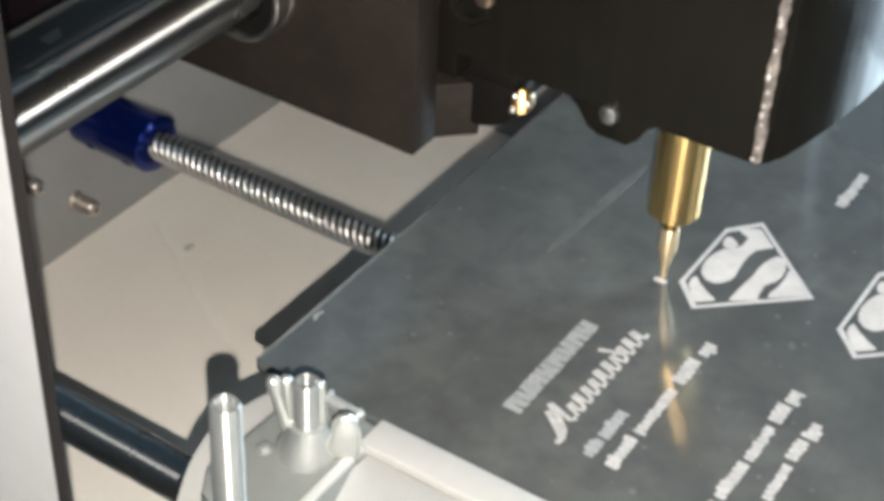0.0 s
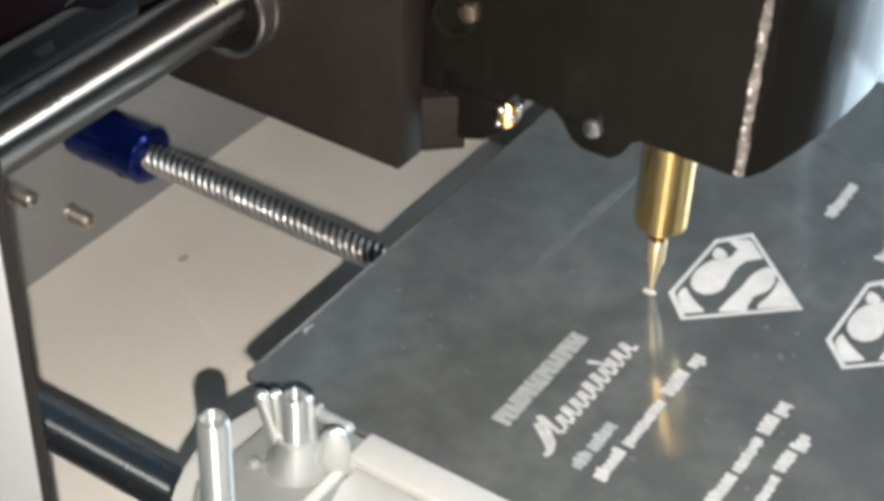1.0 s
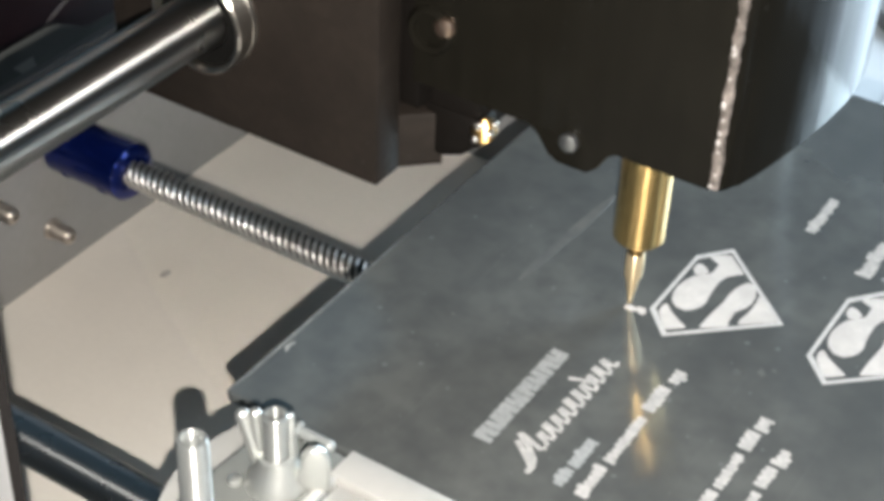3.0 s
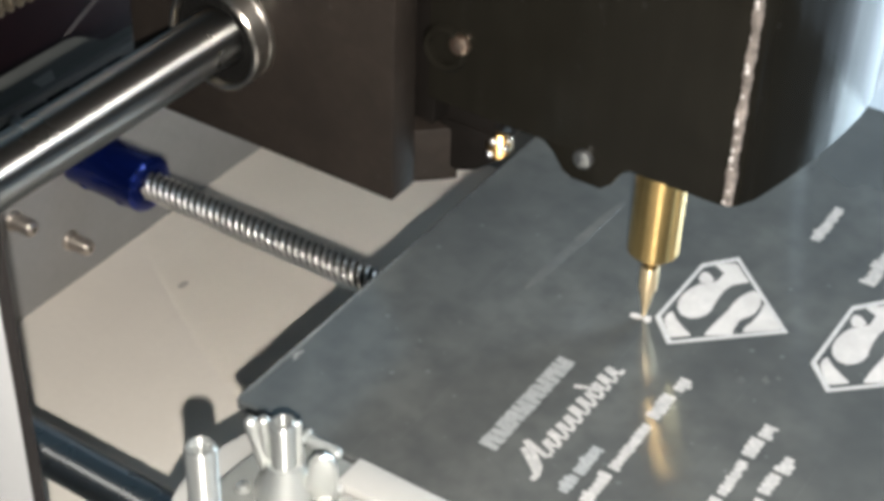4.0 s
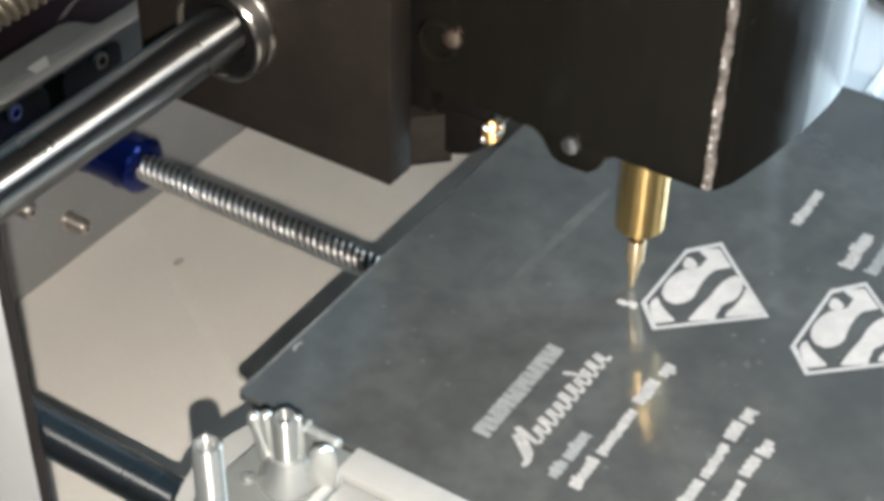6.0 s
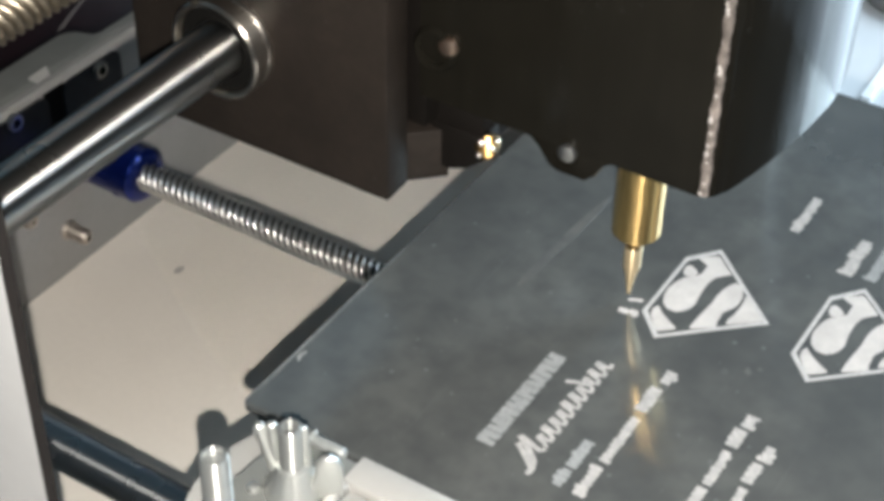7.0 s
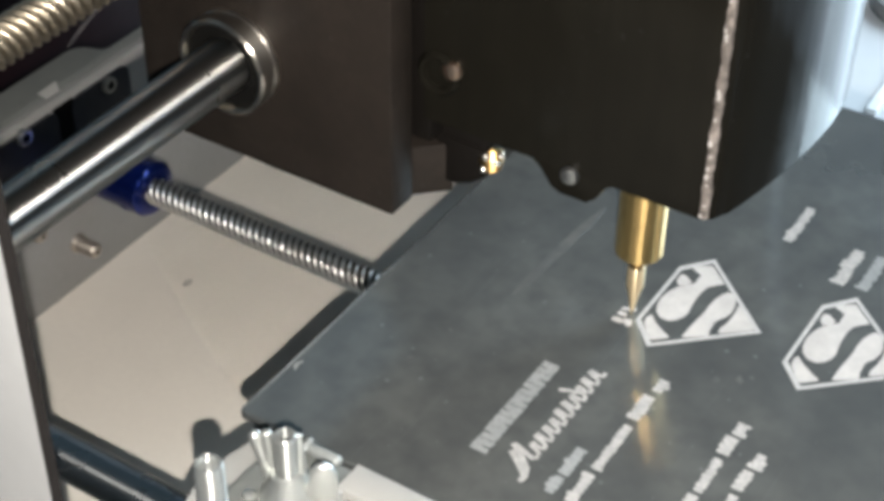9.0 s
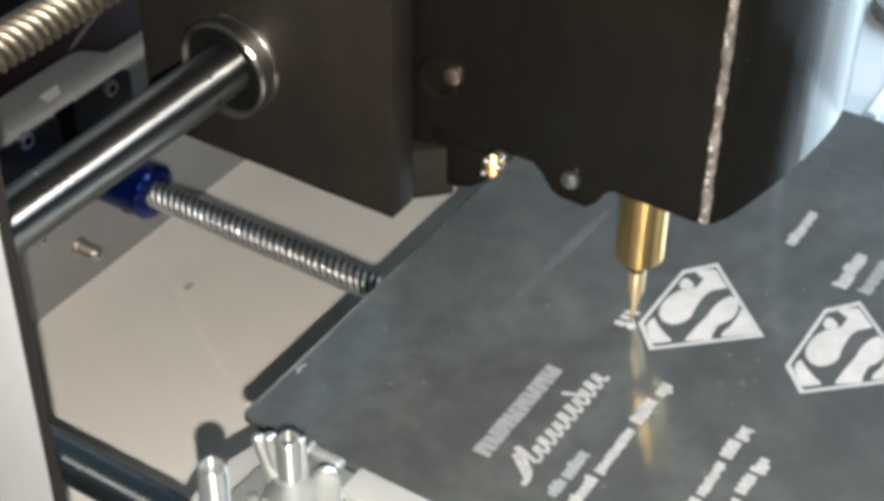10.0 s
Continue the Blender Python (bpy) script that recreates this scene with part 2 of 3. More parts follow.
def dusty(m, scale, amount, scratch):
    """Pale dust specks and faint long scratches over a metal."""
    n, link = m.node_tree.nodes, m.node_tree.links.new
    b = n["Principled BSDF"]
    base = b.inputs["Base Color"].links[0].from_socket
    co = n.new("ShaderNodeTexCoord")
    v = n.new("ShaderNodeTexVoronoi")
    v.inputs["Scale"].default_value = scale
    v.inputs["Randomness"].default_value = 1.0
    link(co.outputs["Object"], v.inputs["Vector"])
    hide = n.new("ShaderNodeTexNoise")
    hide.inputs["Scale"].default_value, hide.inputs["Detail"].default_value = 60, 4
    link(co.outputs["Object"], hide.inputs["Vector"])
    size = n.new("ShaderNodeMapRange")
    size.inputs["From Min"].default_value, size.inputs["From Max"].default_value = 0.50, 0.75
    size.inputs["To Min"].default_value, size.inputs["To Max"].default_value = 0.05, 0.24
    link(hide.outputs["Fac"], size.inputs["Value"])
    less = n.new("ShaderNodeMath")
    less.operation = "LESS_THAN"
    link(v.outputs["Distance"], less.inputs[0])
    link(size.outputs["Result"], less.inputs[1])
    mp = n.new("ShaderNodeMapping")
    mp.inputs["Scale"].default_value, mp.inputs["Rotation"].default_value = (900, 14, 1), (0, 0, radians(12))
    link(co.outputs["Object"], mp.inputs["Vector"])
    sc = n.new("ShaderNodeTexNoise")
    sc.inputs["Scale"].default_value, sc.inputs["Detail"].default_value = 1.0, 2
    link(mp.outputs["Vector"], sc.inputs["Vector"])
    line = n.new("ShaderNodeMapRange")
    line.inputs["From Min"].default_value, line.inputs["From Max"].default_value, line.inputs["To Max"].default_value = 0.66, 0.74, scratch
    link(sc.outputs["Fac"], line.inputs["Value"])
    both = n.new("ShaderNodeMath")
    both.operation, both.use_clamp = "MULTIPLY_ADD", True
    both.inputs[1].default_value = amount
    link(less.outputs[0], both.inputs[0])
    link(line.outputs["Result"], both.inputs[2])
    mx = n.new("ShaderNodeMix")
    mx.data_type = "RGBA"
    mx.inputs["B"].default_value = (0.62, 0.64, 0.64, 1)
    link(both.outputs[0], mx.inputs["Factor"])
    link(base, mx.inputs["A"])
    link(mx.outputs["Result"], b.inputs["Base Color"])
    dull = n.new("ShaderNodeMapRange")
    dull.inputs["To Min"].default_value, dull.inputs["To Max"].default_value = b.inputs["Metallic"].default_value, 0.55
    link(both.outputs[0], dull.inputs["Value"])
    link(dull.outputs["Result"], b.inputs["Metallic"])


def ground_along(m, axis, amount=1.0):
    """Ring-wise grinding marks that draw a highlight out along a rod's axis."""
    n = m.node_tree.nodes
    b = n["Principled BSDF"]
    t = n.new("ShaderNodeTangent")
    t.direction_type, t.axis = "RADIAL", axis
    m.node_tree.links.new(t.outputs["Tangent"], b.inputs["Tangent"])
    b.inputs["Anisotropic"].default_value, b.inputs["Anisotropic Rotation"].default_value = amount, 0.25


def grazing_gloss(m, level):
    """A faint gloss face on that grows to a strong one along the silhouette."""
    n, link = m.node_tree.nodes, m.node_tree.links.new
    b = n["Principled BSDF"]
    w, g = n.new("ShaderNodeLayerWeight"), n.new("ShaderNodeMapRange")
    w.inputs["Blend"].default_value = 0.5
    g.inputs["From Min"].default_value, g.inputs["From Max"].default_value = 0.6, 0.92
    g.inputs["To Min"].default_value, g.inputs["To Max"].default_value = b.inputs["Specular IOR Level"].default_value, level
    link(w.outputs["Facing"], g.inputs["Value"])
    link(g.outputs["Result"], b.inputs["Specular IOR Level"])


grazing_gloss(CASE, 0.6)
ground_along(STEEL, "Y")
ground_along(CHROME, "X", 0.95)
ground_along(RING, "Y", 0.7)
for turned in (BRASS, CARBIDE, NECK, TURNED_ZINC):
    ground_along(turned, "Z")
ground_along(BLUE, "X", 0.6)
ground_along(BRONZE, "X", 0.7)
dusty(PLATE, 260, 0.16, 0.03)
dusty(BLACK, 330, 0.014, 0.0)
dusty(CASE, 330, 0.006, 0.0)

# ---- mesh helpers, all in millimetres ----
ORIGIN = {}


def thing(name, at, label, category, group="", kind=""):
    ob = new(name)
    ob.empty_display_size = 0.01
    ob.location = [c / 1000 for c in at]
    ORIGIN[ob.name] = at
    return tagged(ob, label, category, group, kind)


def part(name, bm, mat, parent=None, label="", smooth=True, at=(0, 0, 0)):
    """Links a bmesh, drawn in world millimetres, as one mesh under a thing or part."""
    o = ORIGIN.get(parent.name, (0, 0, 0)) if parent else at
    for v in bm.verts:
        v.co = Vector((v.co.x - o[0], v.co.y - o[1], v.co.z - o[2])) / 1000
    bmesh.ops.recalc_face_normals(bm, faces=bm.faces[:])
    me = bpy.data.meshes.new(name)
    bm.to_mesh(me)
    bm.free()
    me.materials.append(mat)
    if smooth:
        me.shade_smooth()
        me.set_sharp_from_angle(angle=radians(38))
    ob = new(name, me)
    if parent:
        ob.parent = parent
    else:
        ob.location = [c / 1000 for c in o]
    ORIGIN[ob.name] = o
    if label:
        ob["label"] = label
    return ob


def bevel(bm, geom, size, segs=2):
    if size:
        edges = [e for e in geom if isinstance(e, bmesh.types.BMEdge)]
        bmesh.ops.bevel(bm, geom=edges, offset=size, segments=segs, affect="EDGES", profile=0.5)


def prism(bm, outline, z0, z1, edge=0.0, m=None, segs=2):
    """A flat outline drawn up from z0 to z1, edges rounded; m puts it elsewhere."""
    low = [bm.verts.new((x, y, z0)) for x, y in outline]
    face = bm.faces.new(low)
    out = bmesh.ops.extrude_face_region(bm, geom=[face])
    top = [v for v in out["geom"] if isinstance(v, bmesh.types.BMVert)]
    for v in top:
        v.co.z = z1
    if edge:
        fs = [f for f in out["geom"] if isinstance(f, bmesh.types.BMFace)] + [face]
        es = list({e for f in fs for e in f.edges})
        verts = bmesh.ops.bevel(bm, geom=es, offset=edge, segments=segs, affect="EDGES", profile=0.5)["verts"]
        allv = set(low) | set(top) | set(verts)
        allv = [v for v in allv if v.is_valid]
    else:
        allv = low + top
    if m:
        bmesh.ops.transform(bm, matrix=m, verts=allv)
    return bm


def box(bm, x0, x1, y0, y1, z0, z1, edge=0.3, segs=2):
    r = bmesh.ops.create_cube(bm, size=1, matrix=Matrix.Translation(((x0 + x1) / 2, (y0 + y1) / 2, (z0 + z1) / 2)) @ Matrix.Diagonal((x1 - x0, y1 - y0, z1 - z0, 1)))
    if edge:
        bevel(bm, list({e for v in r["verts"] for e in v.link_edges}), edge, segs)
    return bm


def turn(axis, at):
    """Takes the z axis to x, y or z, at a place."""
    r = {"x": pose(0, 0, 0, 0, 90, 0), "y": pose(0, 0, 0, -90, 0, 0), "z": Matrix()}[axis]
    return Matrix.Translation(at) @ r


def lathe(bm, profile, m, segs=32):
    """A profile of (radius, height) turned about the z axis of m."""
    rings = []
    for r, z in profile:
        if r < 1e-6:
            rings.append([bm.verts.new(m @ Vector((0, 0, z)))])
        else:
            rings.append([bm.verts.new(m @ Vector((r * math.cos(2 * math.pi * k / segs), r * math.sin(2 * math.pi * k / segs), z))) for k in range(segs)])
    for a, b in zip(rings, rings[1:]):
        for k in range(segs):
            j = (k + 1) % segs
            if len(a) == 1 and len(b) == 1:
                continue
            if len(a) == 1:
                bm.faces.new((a[0], b[k], b[j]))
            elif len(b) == 1:
                bm.faces.new((a[k], b[0], a[j]))
            else:
                bm.faces.new((a[k], b[k], b[j], a[j]))
    return bm


def rod(bm, axis, at, r, length, edge=0.4, segs=32):
    return lathe(bm, [(0, 0), (r - edge, 0), (r, edge), (r, length - edge), (r - edge, length), (0, length)], turn(axis, at), segs)


def threaded(bm, axis, at, r, length, pitch=2.135, starts=4, depth=1.3, segs=40, fine=12, crest=0.9):
    """A thread of several starts, with round crests and narrow grooves, swept along its helix."""
    m, rows, lag = turn(axis, at), [], starts * fine
    for i in range(-lag, int(length / pitch * fine) + 1):
        rr = r - depth * (1 - abs(math.cos(math.pi * i / fine)) ** crest)
        row = []
        for k in range(segs):
            z = min(max((i / fine + starts * k / segs) * pitch, 0), length)
            row.append(bm.verts.new(m @ Vector((rr * math.cos(2 * math.pi * k / segs), rr * math.sin(2 * math.pi * k / segs), z))))
        rows.append(row)
    for i in range(len(rows) - 1):
        for k in range(segs - 1):
            bm.faces.new((rows[i][k], rows[i][k + 1], rows[i + 1][k + 1], rows[i + 1][k]))
        if i + 1 + lag < len(rows):
            bm.faces.new((rows[i][segs - 1], rows[i + lag][0], rows[i + 1 + lag][0], rows[i + 1][segs - 1]))
    return bm


def rounded(x0, x1, y0, y1, r, segs=6):
    """A rectangle's outline with round corners."""
    pts = []
    for cx, cy, a in ((x1 - r, y1 - r, 0), (x0 + r, y1 - r, 90), (x0 + r, y0 + r, 180), (x1 - r, y0 + r, 270)):
        for k in range(segs + 1):
            t = radians(a + 90 * k / segs)
            pts.append((cx + r * math.cos(t), cy + r * math.sin(t)))
    return pts


def pan_screw(bm, m, r=2.6, h=1.8):
    """A domed screw head, facing up the z axis of m."""
    lathe(bm, [(r, 0), (r, h * 0.35), (r * 0.86, h * 0.78), (r * 0.5, h), (0, h * 1.02)], m, 24)
    return bm


def slab(name, x0, x1, y0, y1, z0, z1, mat, kind="structure", label="", category="", edge=0.0):
    ob = part(name, box(bmesh.new(), x0, x1, y0, y1, z0, z1, edge), mat, None, at=((x0 + x1) / 2, (y0 + y1) / 2, z0))
    return tagged(ob, label, category, "", kind)


slab("floor", -610, 1900, -1700, 1000, -830, -780, ROOMFLOOR, label="brown wooden floor of the room", category="floor")
# unseen west wall, set close as a bluish reflector for the plate
slab("wall_west", -610, -510, -1700, 1000, -780, 1900, PAINT, label="unseen plain grey-blue plastered room wall", category="wall")
# the opening is made up to house the added east light
bm = bmesh.new()
for y0, y1, z0, z1 in ((-1700, -160, -780, 1900), (760, 1000, -780, 1900), (-160, 760, -780, 990), (-160, 760, 1510, 1900)):
    box(bm, 1900, 2000, y0, y1, z0, z1, 0)
tagged(part("wall_east", bm, PLASTER, None, at=(1900, -350, -780)), "unseen grey-blue room wall with an added broad window opening", "wall", "", "structure")
slab("wall_south", -610, 1900, -1800, -1700, -780, 1900, PLASTER, label="unseen plain grey-blue plastered room wall", category="wall")
slab("ceiling", -610, 2000, -1800, 1100, 1900, 1960, CEILING, label="dark brown wooden ceiling of the room", category="ceiling")
bm = bmesh.new()
for x0, x1, z0, z1 in ((-610, 200, -780, 1900), (790, 1900, -780, 1900), (200, 790, -780, 80), (200, 790, 960, 1900)):
    box(bm, x0, x1, 1000, 1100, z0, z1, 0)
tagged(part("wall_north", bm, PLASTER, None, at=(0, 1000, -780)), "grey-blue room wall with a tall window opening", "wall", "", "structure")
bm = bmesh.new()
box(bm, -500, 1100, -300, 900, -60, -20, 3)
table = tagged(part("table", bm, TABLE, None, at=(200, 0, -60)), "pale laminate table under the machine", "table", "", "structure")
for x in (-450, 1050):
    for y in (-250, 850):
        part("leg", box(bmesh.new(), x - 25, x + 25, y - 25, y + 25, -780, -60, 2), DARK, table, "dark square table leg")

# ---- the machine's frame ----
frame_thing = thing("engraving_machine_frame", (120, 0, -20), "machine frame of pale sheets with a beige base board", "machine frame")
bm = bmesh.new()
box(bm, -30, 470, -230, 120, -20, 0, 1)
base = part("base_board", bm, BOARD, frame_thing, "smooth beige base board with faint smudges")
bm = bmesh.new()
lathe(bm, [(1.5, 0.0), (1.3, 0.03), (0, 0.04)], Matrix.Translation((25.7, 9.3, 0)) @ Matrix.Diagonal((0.8, 1.3, 1, 1)), 14)
part("stain", bm, STAIN, base, "small faint grey stain")
bm = bmesh.new()
box(bm, -3, 0, -190, 190, 0.0, 64, 0.6, 3)
end_panel = part("end_panel", bm, PANEL, frame_thing, "grey upright end panel behind the lead screw")
bm = bmesh.new()
prism(bm, [(-2.4, -190), (-2.4, 190), (-6.4, 190), (-6.4, 22), (-7.2, 20), (-12.0, 18.2), (-14.0, 16.6), (-15.0, 13.5), (-15.0, -190)], 62.2, 64.0, 0.3)
part("top_flange", bm, FLANGE, end_panel)
ON_PANEL = Matrix(((0, 0, 1, 0), (1, 0, 0, 0), (0, 1, 0, 0), (0, 0, 0, 1)))
# thin dark sheets put where the rod and carriage shade the panel
for y0, y1 in ((-75, -7.6), (-1.7, 21.5)):
    part("shade_plate", prism(bmesh.new(), rounded(y0, y1, 42, 61.6, 3.2), 0.0, 0.8, 0.15, ON_PANEL), PANEL_SHADE, end_panel, "dark plate painting the shadow on the end panel")
# a black strip for the deepest shadow; the panel is not cut here
part("gap_shade", prism(bmesh.new(), [(-8.6, 44), (-0.7, 44), (-0.7, 61.8), (-8.6, 61.8)], 0.0, 0.3, 0, ON_PANEL), HOLE, end_panel, "black strip painting the deep shadow between the dark plates")
part("label_patch", prism(bmesh.new(), [(-6.6, 0.2), (-6.2, -7.2), (-2.6, -7.6), (-2.6, -2.6)], 63.9, 64.15, 0), PALE, end_panel, "small white patch on the flange")
for y, z in ((12.5, 59.0), (-20.7, 60.2)):
    m = turn("x", (0.2, y, z))
    head_ring = part("motor_screw", lathe(bmesh.new(), [(2.5, 0), (2.5, 1.5), (2.2, 1.9), (1.35, 1.9), (1.2, 0.6), (0, 0.5)], m, 24), SCREW_GREY, end_panel, "grey steel socket screw")
    part("socket", lathe(bmesh.new(), [(1.3, 1.7), (1.25, 0.9), (0, 0.8)], m, 16), HOLE, head_ring, "dark socket")
for y, z in ((-26, 32.8), (-7.2, 14.8)):
    m = turn("x", (0, y, z))
    shank = part("machine_screw", lathe(bmesh.new(), [(3.0, 0), (3.0, 0.6), (2.6, 1.0), (2.35, 1.1), (2.35, 6.5), (2.2, 7.0), (1.7, 7.5), (0.9, 7.75), (0, 7.8)], m, 24), BRONZE, end_panel, "tan steel screw standing out of the panel")
    part("socket", lathe(bmesh.new(), [(0.75, 7.84), (0.6, 7.8), (0, 7.79)], m, 20), SOCKET, shank, "dark socket")
bm = bmesh.new()
box(bm, -20, 152.4, -157, -155.0, 0, 300, 0.1)
side = part("side_panel", bm, WHITE, frame_thing, "white upright side panel")
bm = bmesh.new()
box(bm, 152.4, 152.8, -156.9, -155.1, 0, 300, 0.0)
part("cut_edge", bm, BURNT, side, "dark cut edge of the white panel")
# unseen: added to keep window light off the board and the bed's underside
bm = bmesh.new()
box(bm, -20, 167.8, 112, 115, 0, 300, 0.1)
box(bm, 168, 440, 112, 115, 0, 56, 0)
part("side_panel", bm, WHITE, frame_thing, "unseen white far side panel and low rail added to block daylight")

# rods and screws
tagged(part("guide_rod", rod(bmesh.new(), "y", (120.1, -155, 152.1), 5, 267, 0.6, 48), STEEL, None, at=(120.1, -155, 152.1)),
       "polished steel guide rod carrying the black carriage", "guide rod")
tagged(part("guide_rod", rod(bmesh.new(), "x", (0, -94.6, 48.3), 5, 440, 0.6, 48), CHROME, None, at=(0, -94.6, 48.3)),
       "shiny chromed guide rod under the moving bed", "guide rod")
screw = thing("lead_screw", (100, -155, 166.5), "brownish steel lead screw beside the carriage rod", "lead screw")
shaft = part("threaded_shaft", threaded(bmesh.new(), "y", (100, -155, 166.5), 4, 267), THREAD_BROWN, screw)
# a dark core added to blacken the thread's roots as shade would
part("root_shade", rod(bmesh.new(), "y", (100, -154.8, 166.5), 2.9, 266, 0.2, 32), ROOT_SHADE, shaft, "dark core that paints the shade in the thread's roots")
screw = thing("lead_screw", (26, 0, 40), "bright steel lead screw in a blue coupling", "lead screw")
shaft = part("threaded_shaft", threaded(bmesh.new(), "x", (24, 0, 40), 4, 190, fine=16, crest=1.5), THREAD, screw)
# the same added core, for the shade between the bright crests
part("root_shade", rod(bmesh.new(), "x", (24.2, 0, 40), 3.25, 189, 0.2, 40), ROOT_SHADE, shaft, "dark core that paints the shade in the thread's roots")
coup = part("coupling", lathe(bmesh.new(), [(0, 0), (7.2, 0), (8, 0.8), (8, 24.4), (7.0, 25.5), (6.4, 25.7), (4.6, 25.7), (4.2, 25.2), (0, 25.2)], turn("x", (0.9, 0, 40)), 48), BLUE, screw, "blue anodised shaft coupling")
for x, a in ((7, 128), (20, 128), (7, 218), (20, 218)):
    m = Matrix.Translation((x, 0, 40)) @ pose(0, 0, 0, a, 0, 0) @ Matrix.Translation((0, 0, 7.5))
    part("set_screw", lathe(bmesh.new(), [(1.5, 0), (1.5, 0.62), (0.9, 0.62), (0.8, 0.2), (0, 0.2)], m, 16), BLUE, coup, "small dark set screw")

bm = bmesh.new()
box(bm, -62, -58, -260, 260, -20, 165, 0.5)
tagged(part("back_board", bm, DARK, None, at=(-60, 0, -20)), "dark maroon board behind the machine", "board", "", "structure")
for d in (0, 1.9):
    pts = [(-16.0, 15.1 + d, 64.0), (-17.0, 16.1 + d, 63.7), (-17.0, 20.8 + d, 65.9), (-17.0, 25.9 + d, 68.2), (-17.0, 34.5 + d, 71.5), (-17.0, 45.5 + d, 99.5)]
    cu = bpy.data.curves.new("cable", "CURVE")
    cu.dimensions, cu.bevel_depth, cu.bevel_resolution = "3D", 0.00021, 2
    sp = cu.splines.new("NURBS")
    sp.points.add(len(pts) - 1)
    for q, c in zip(sp.points, pts):
        q.co = (c[0] / 1000, c[1] / 1000, c[2] / 1000, 1)
    sp.use_endpoint_u = True
    cu.materials.append(WIRE)
    tagged(new("cable", cu), "thin translucent cable behind the end panel", "cable", "cables behind the end panel")

# ---- the carriage with its tool head ----
carriage = thing("carriage", (150, -60, 131), "black plastic carriage with an engraving head on a steel rod", "tool carriage")


def face_y(x, y, z):
    """Things that face the side of the lower y."""
    return Matrix.Translation((x, y, z)) @ pose(0, 0, 0, 90, 0, 0)


bm = bmesh.new()
box(bm, 97, 153.7, -73.7, -67, 129.9, 300, 0.4)
part("bearing_block", bm, BLACK, carriage, "matt black bearing block")
part("slide_body", box(bmesh.new(), 97, 150, -67.0, 20, 139, 300, 0.5), BLACK, carriage)
# rib and foot: recess shade painted in with the darker copy
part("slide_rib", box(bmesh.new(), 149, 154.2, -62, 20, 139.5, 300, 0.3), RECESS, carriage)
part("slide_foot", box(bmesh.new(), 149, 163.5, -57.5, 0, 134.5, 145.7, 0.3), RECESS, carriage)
bm = bmesh.new()
m = face_y(120.1, -67.5, 152.1)
lathe(bm, [(8.4, -2), (8.4, 10.6), (8.7, 11.0), (9.2, 11.0), (9.5, 10.7), (9.5, 8.2), (9.2, 8.0), (9.2, 7.2), (9.5, 7.0), (9.5, -2)], m, 64)
part("linear_bearing", bm, RING, carriage, "steel linear bearing ring")
bm = bmesh.new()
lathe(bm, [(5.1, -1), (5.1, 9.2), (5.8, 9.8), (8.1, 9.8), (8.45, 9.4), (8.45, -1)], m, 48)
part("bearing_seal", bm, HOLE, carriage, "dark rubber seal")
bm = bmesh.new()
prism(bm, [(149.0, -63.9), (156.2, -57.0), (151.5, -51.0), (144.3, -57.9)], 126.2, 137.0, 0.4)
part("bracket", bm, BLACK, carriage, "matt black angled bracket")
bm = bmesh.new()
prism(bm, [(153.0, 128.8), (157.0, 128.8), (160.5, 130.2), (163.8, 133.0), (163.8, 138.6), (153.0, 138.6)], -58.0, -52.0, 0.5, Matrix(((1, 0, 0, 0), (0, 0, 1, 0), (0, 1, 0, 0), (0, 0, 0, 1))))
# darker copy of the plastic here too, for the shade
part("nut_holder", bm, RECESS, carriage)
m = Matrix.Translation((164.4, -57.2, 136.4)) @ pose(0, 0, 0, 66, 0, 28)
nut = part("brass_nut", lathe(bmesh.new(), [(2.3, -5), (2.3, 0.2), (2.0, 0.7), (1.2, 0.9), (0, 0.9)], m, 12), NECK, carriage, "dark brass nut")
# four pale balls added where the nut glints
bm = bmesh.new()
for x, y, r in ((-0.95, 0.95, 0.95), (1.75, 1.35, 0.68), (1.1, -0.2, 0.75), (-1.35, -1.35, 0.68)):
    bmesh.ops.create_icosphere(bm, subdivisions=3, radius=r, matrix=m @ Matrix.Translation((x, y, 0.7)))
part("nut_glint", bm, GILT, nut, "shiny pale balls that stand in for the nut's glints")

# the head: flat sides, a rounded nose
nose = [(154.5, -64.5), (207.6, -64.5), (209.6, -63.8), (210.8, -62.2), (212.0, -58.6), (213.4, -52), (214.8, -43.5), (215.7, -34), (215.9, -25), (214.6, -15),
        (211.5, -4), (206.5, 6), (199, 14), (190, 18), (154.5, 18)]
def smoothed(pts, n=6):
    """A closed outline with the run between its first and last corners drawn as a soft curve."""
    out = [pts[0]]
    for i in range(1, len(pts) - 2):
        a, b, c, d = (Vector(pts[k]) for k in (i - 1, i, i + 1, i + 2))
        if i == 1:
            a = b * 2 - c
        for k in range(n):
            t = k / n
            q = 0.5 * (2 * b + (c - a) * t + (2 * a - 5 * b + 4 * c - d) * t * t + (3 * b - a - 3 * c + d) * t ** 3)
            out.append((q.x, q.y))
    return out + pts[-2:]


bm = bmesh.new()
prism(bm, smoothed(nose), 146, 300, 0.3)
head = part("tool_head", bm, CASE, carriage, "glossy black tool head housing with a rounded nose")
bm = bmesh.new()
rings = []
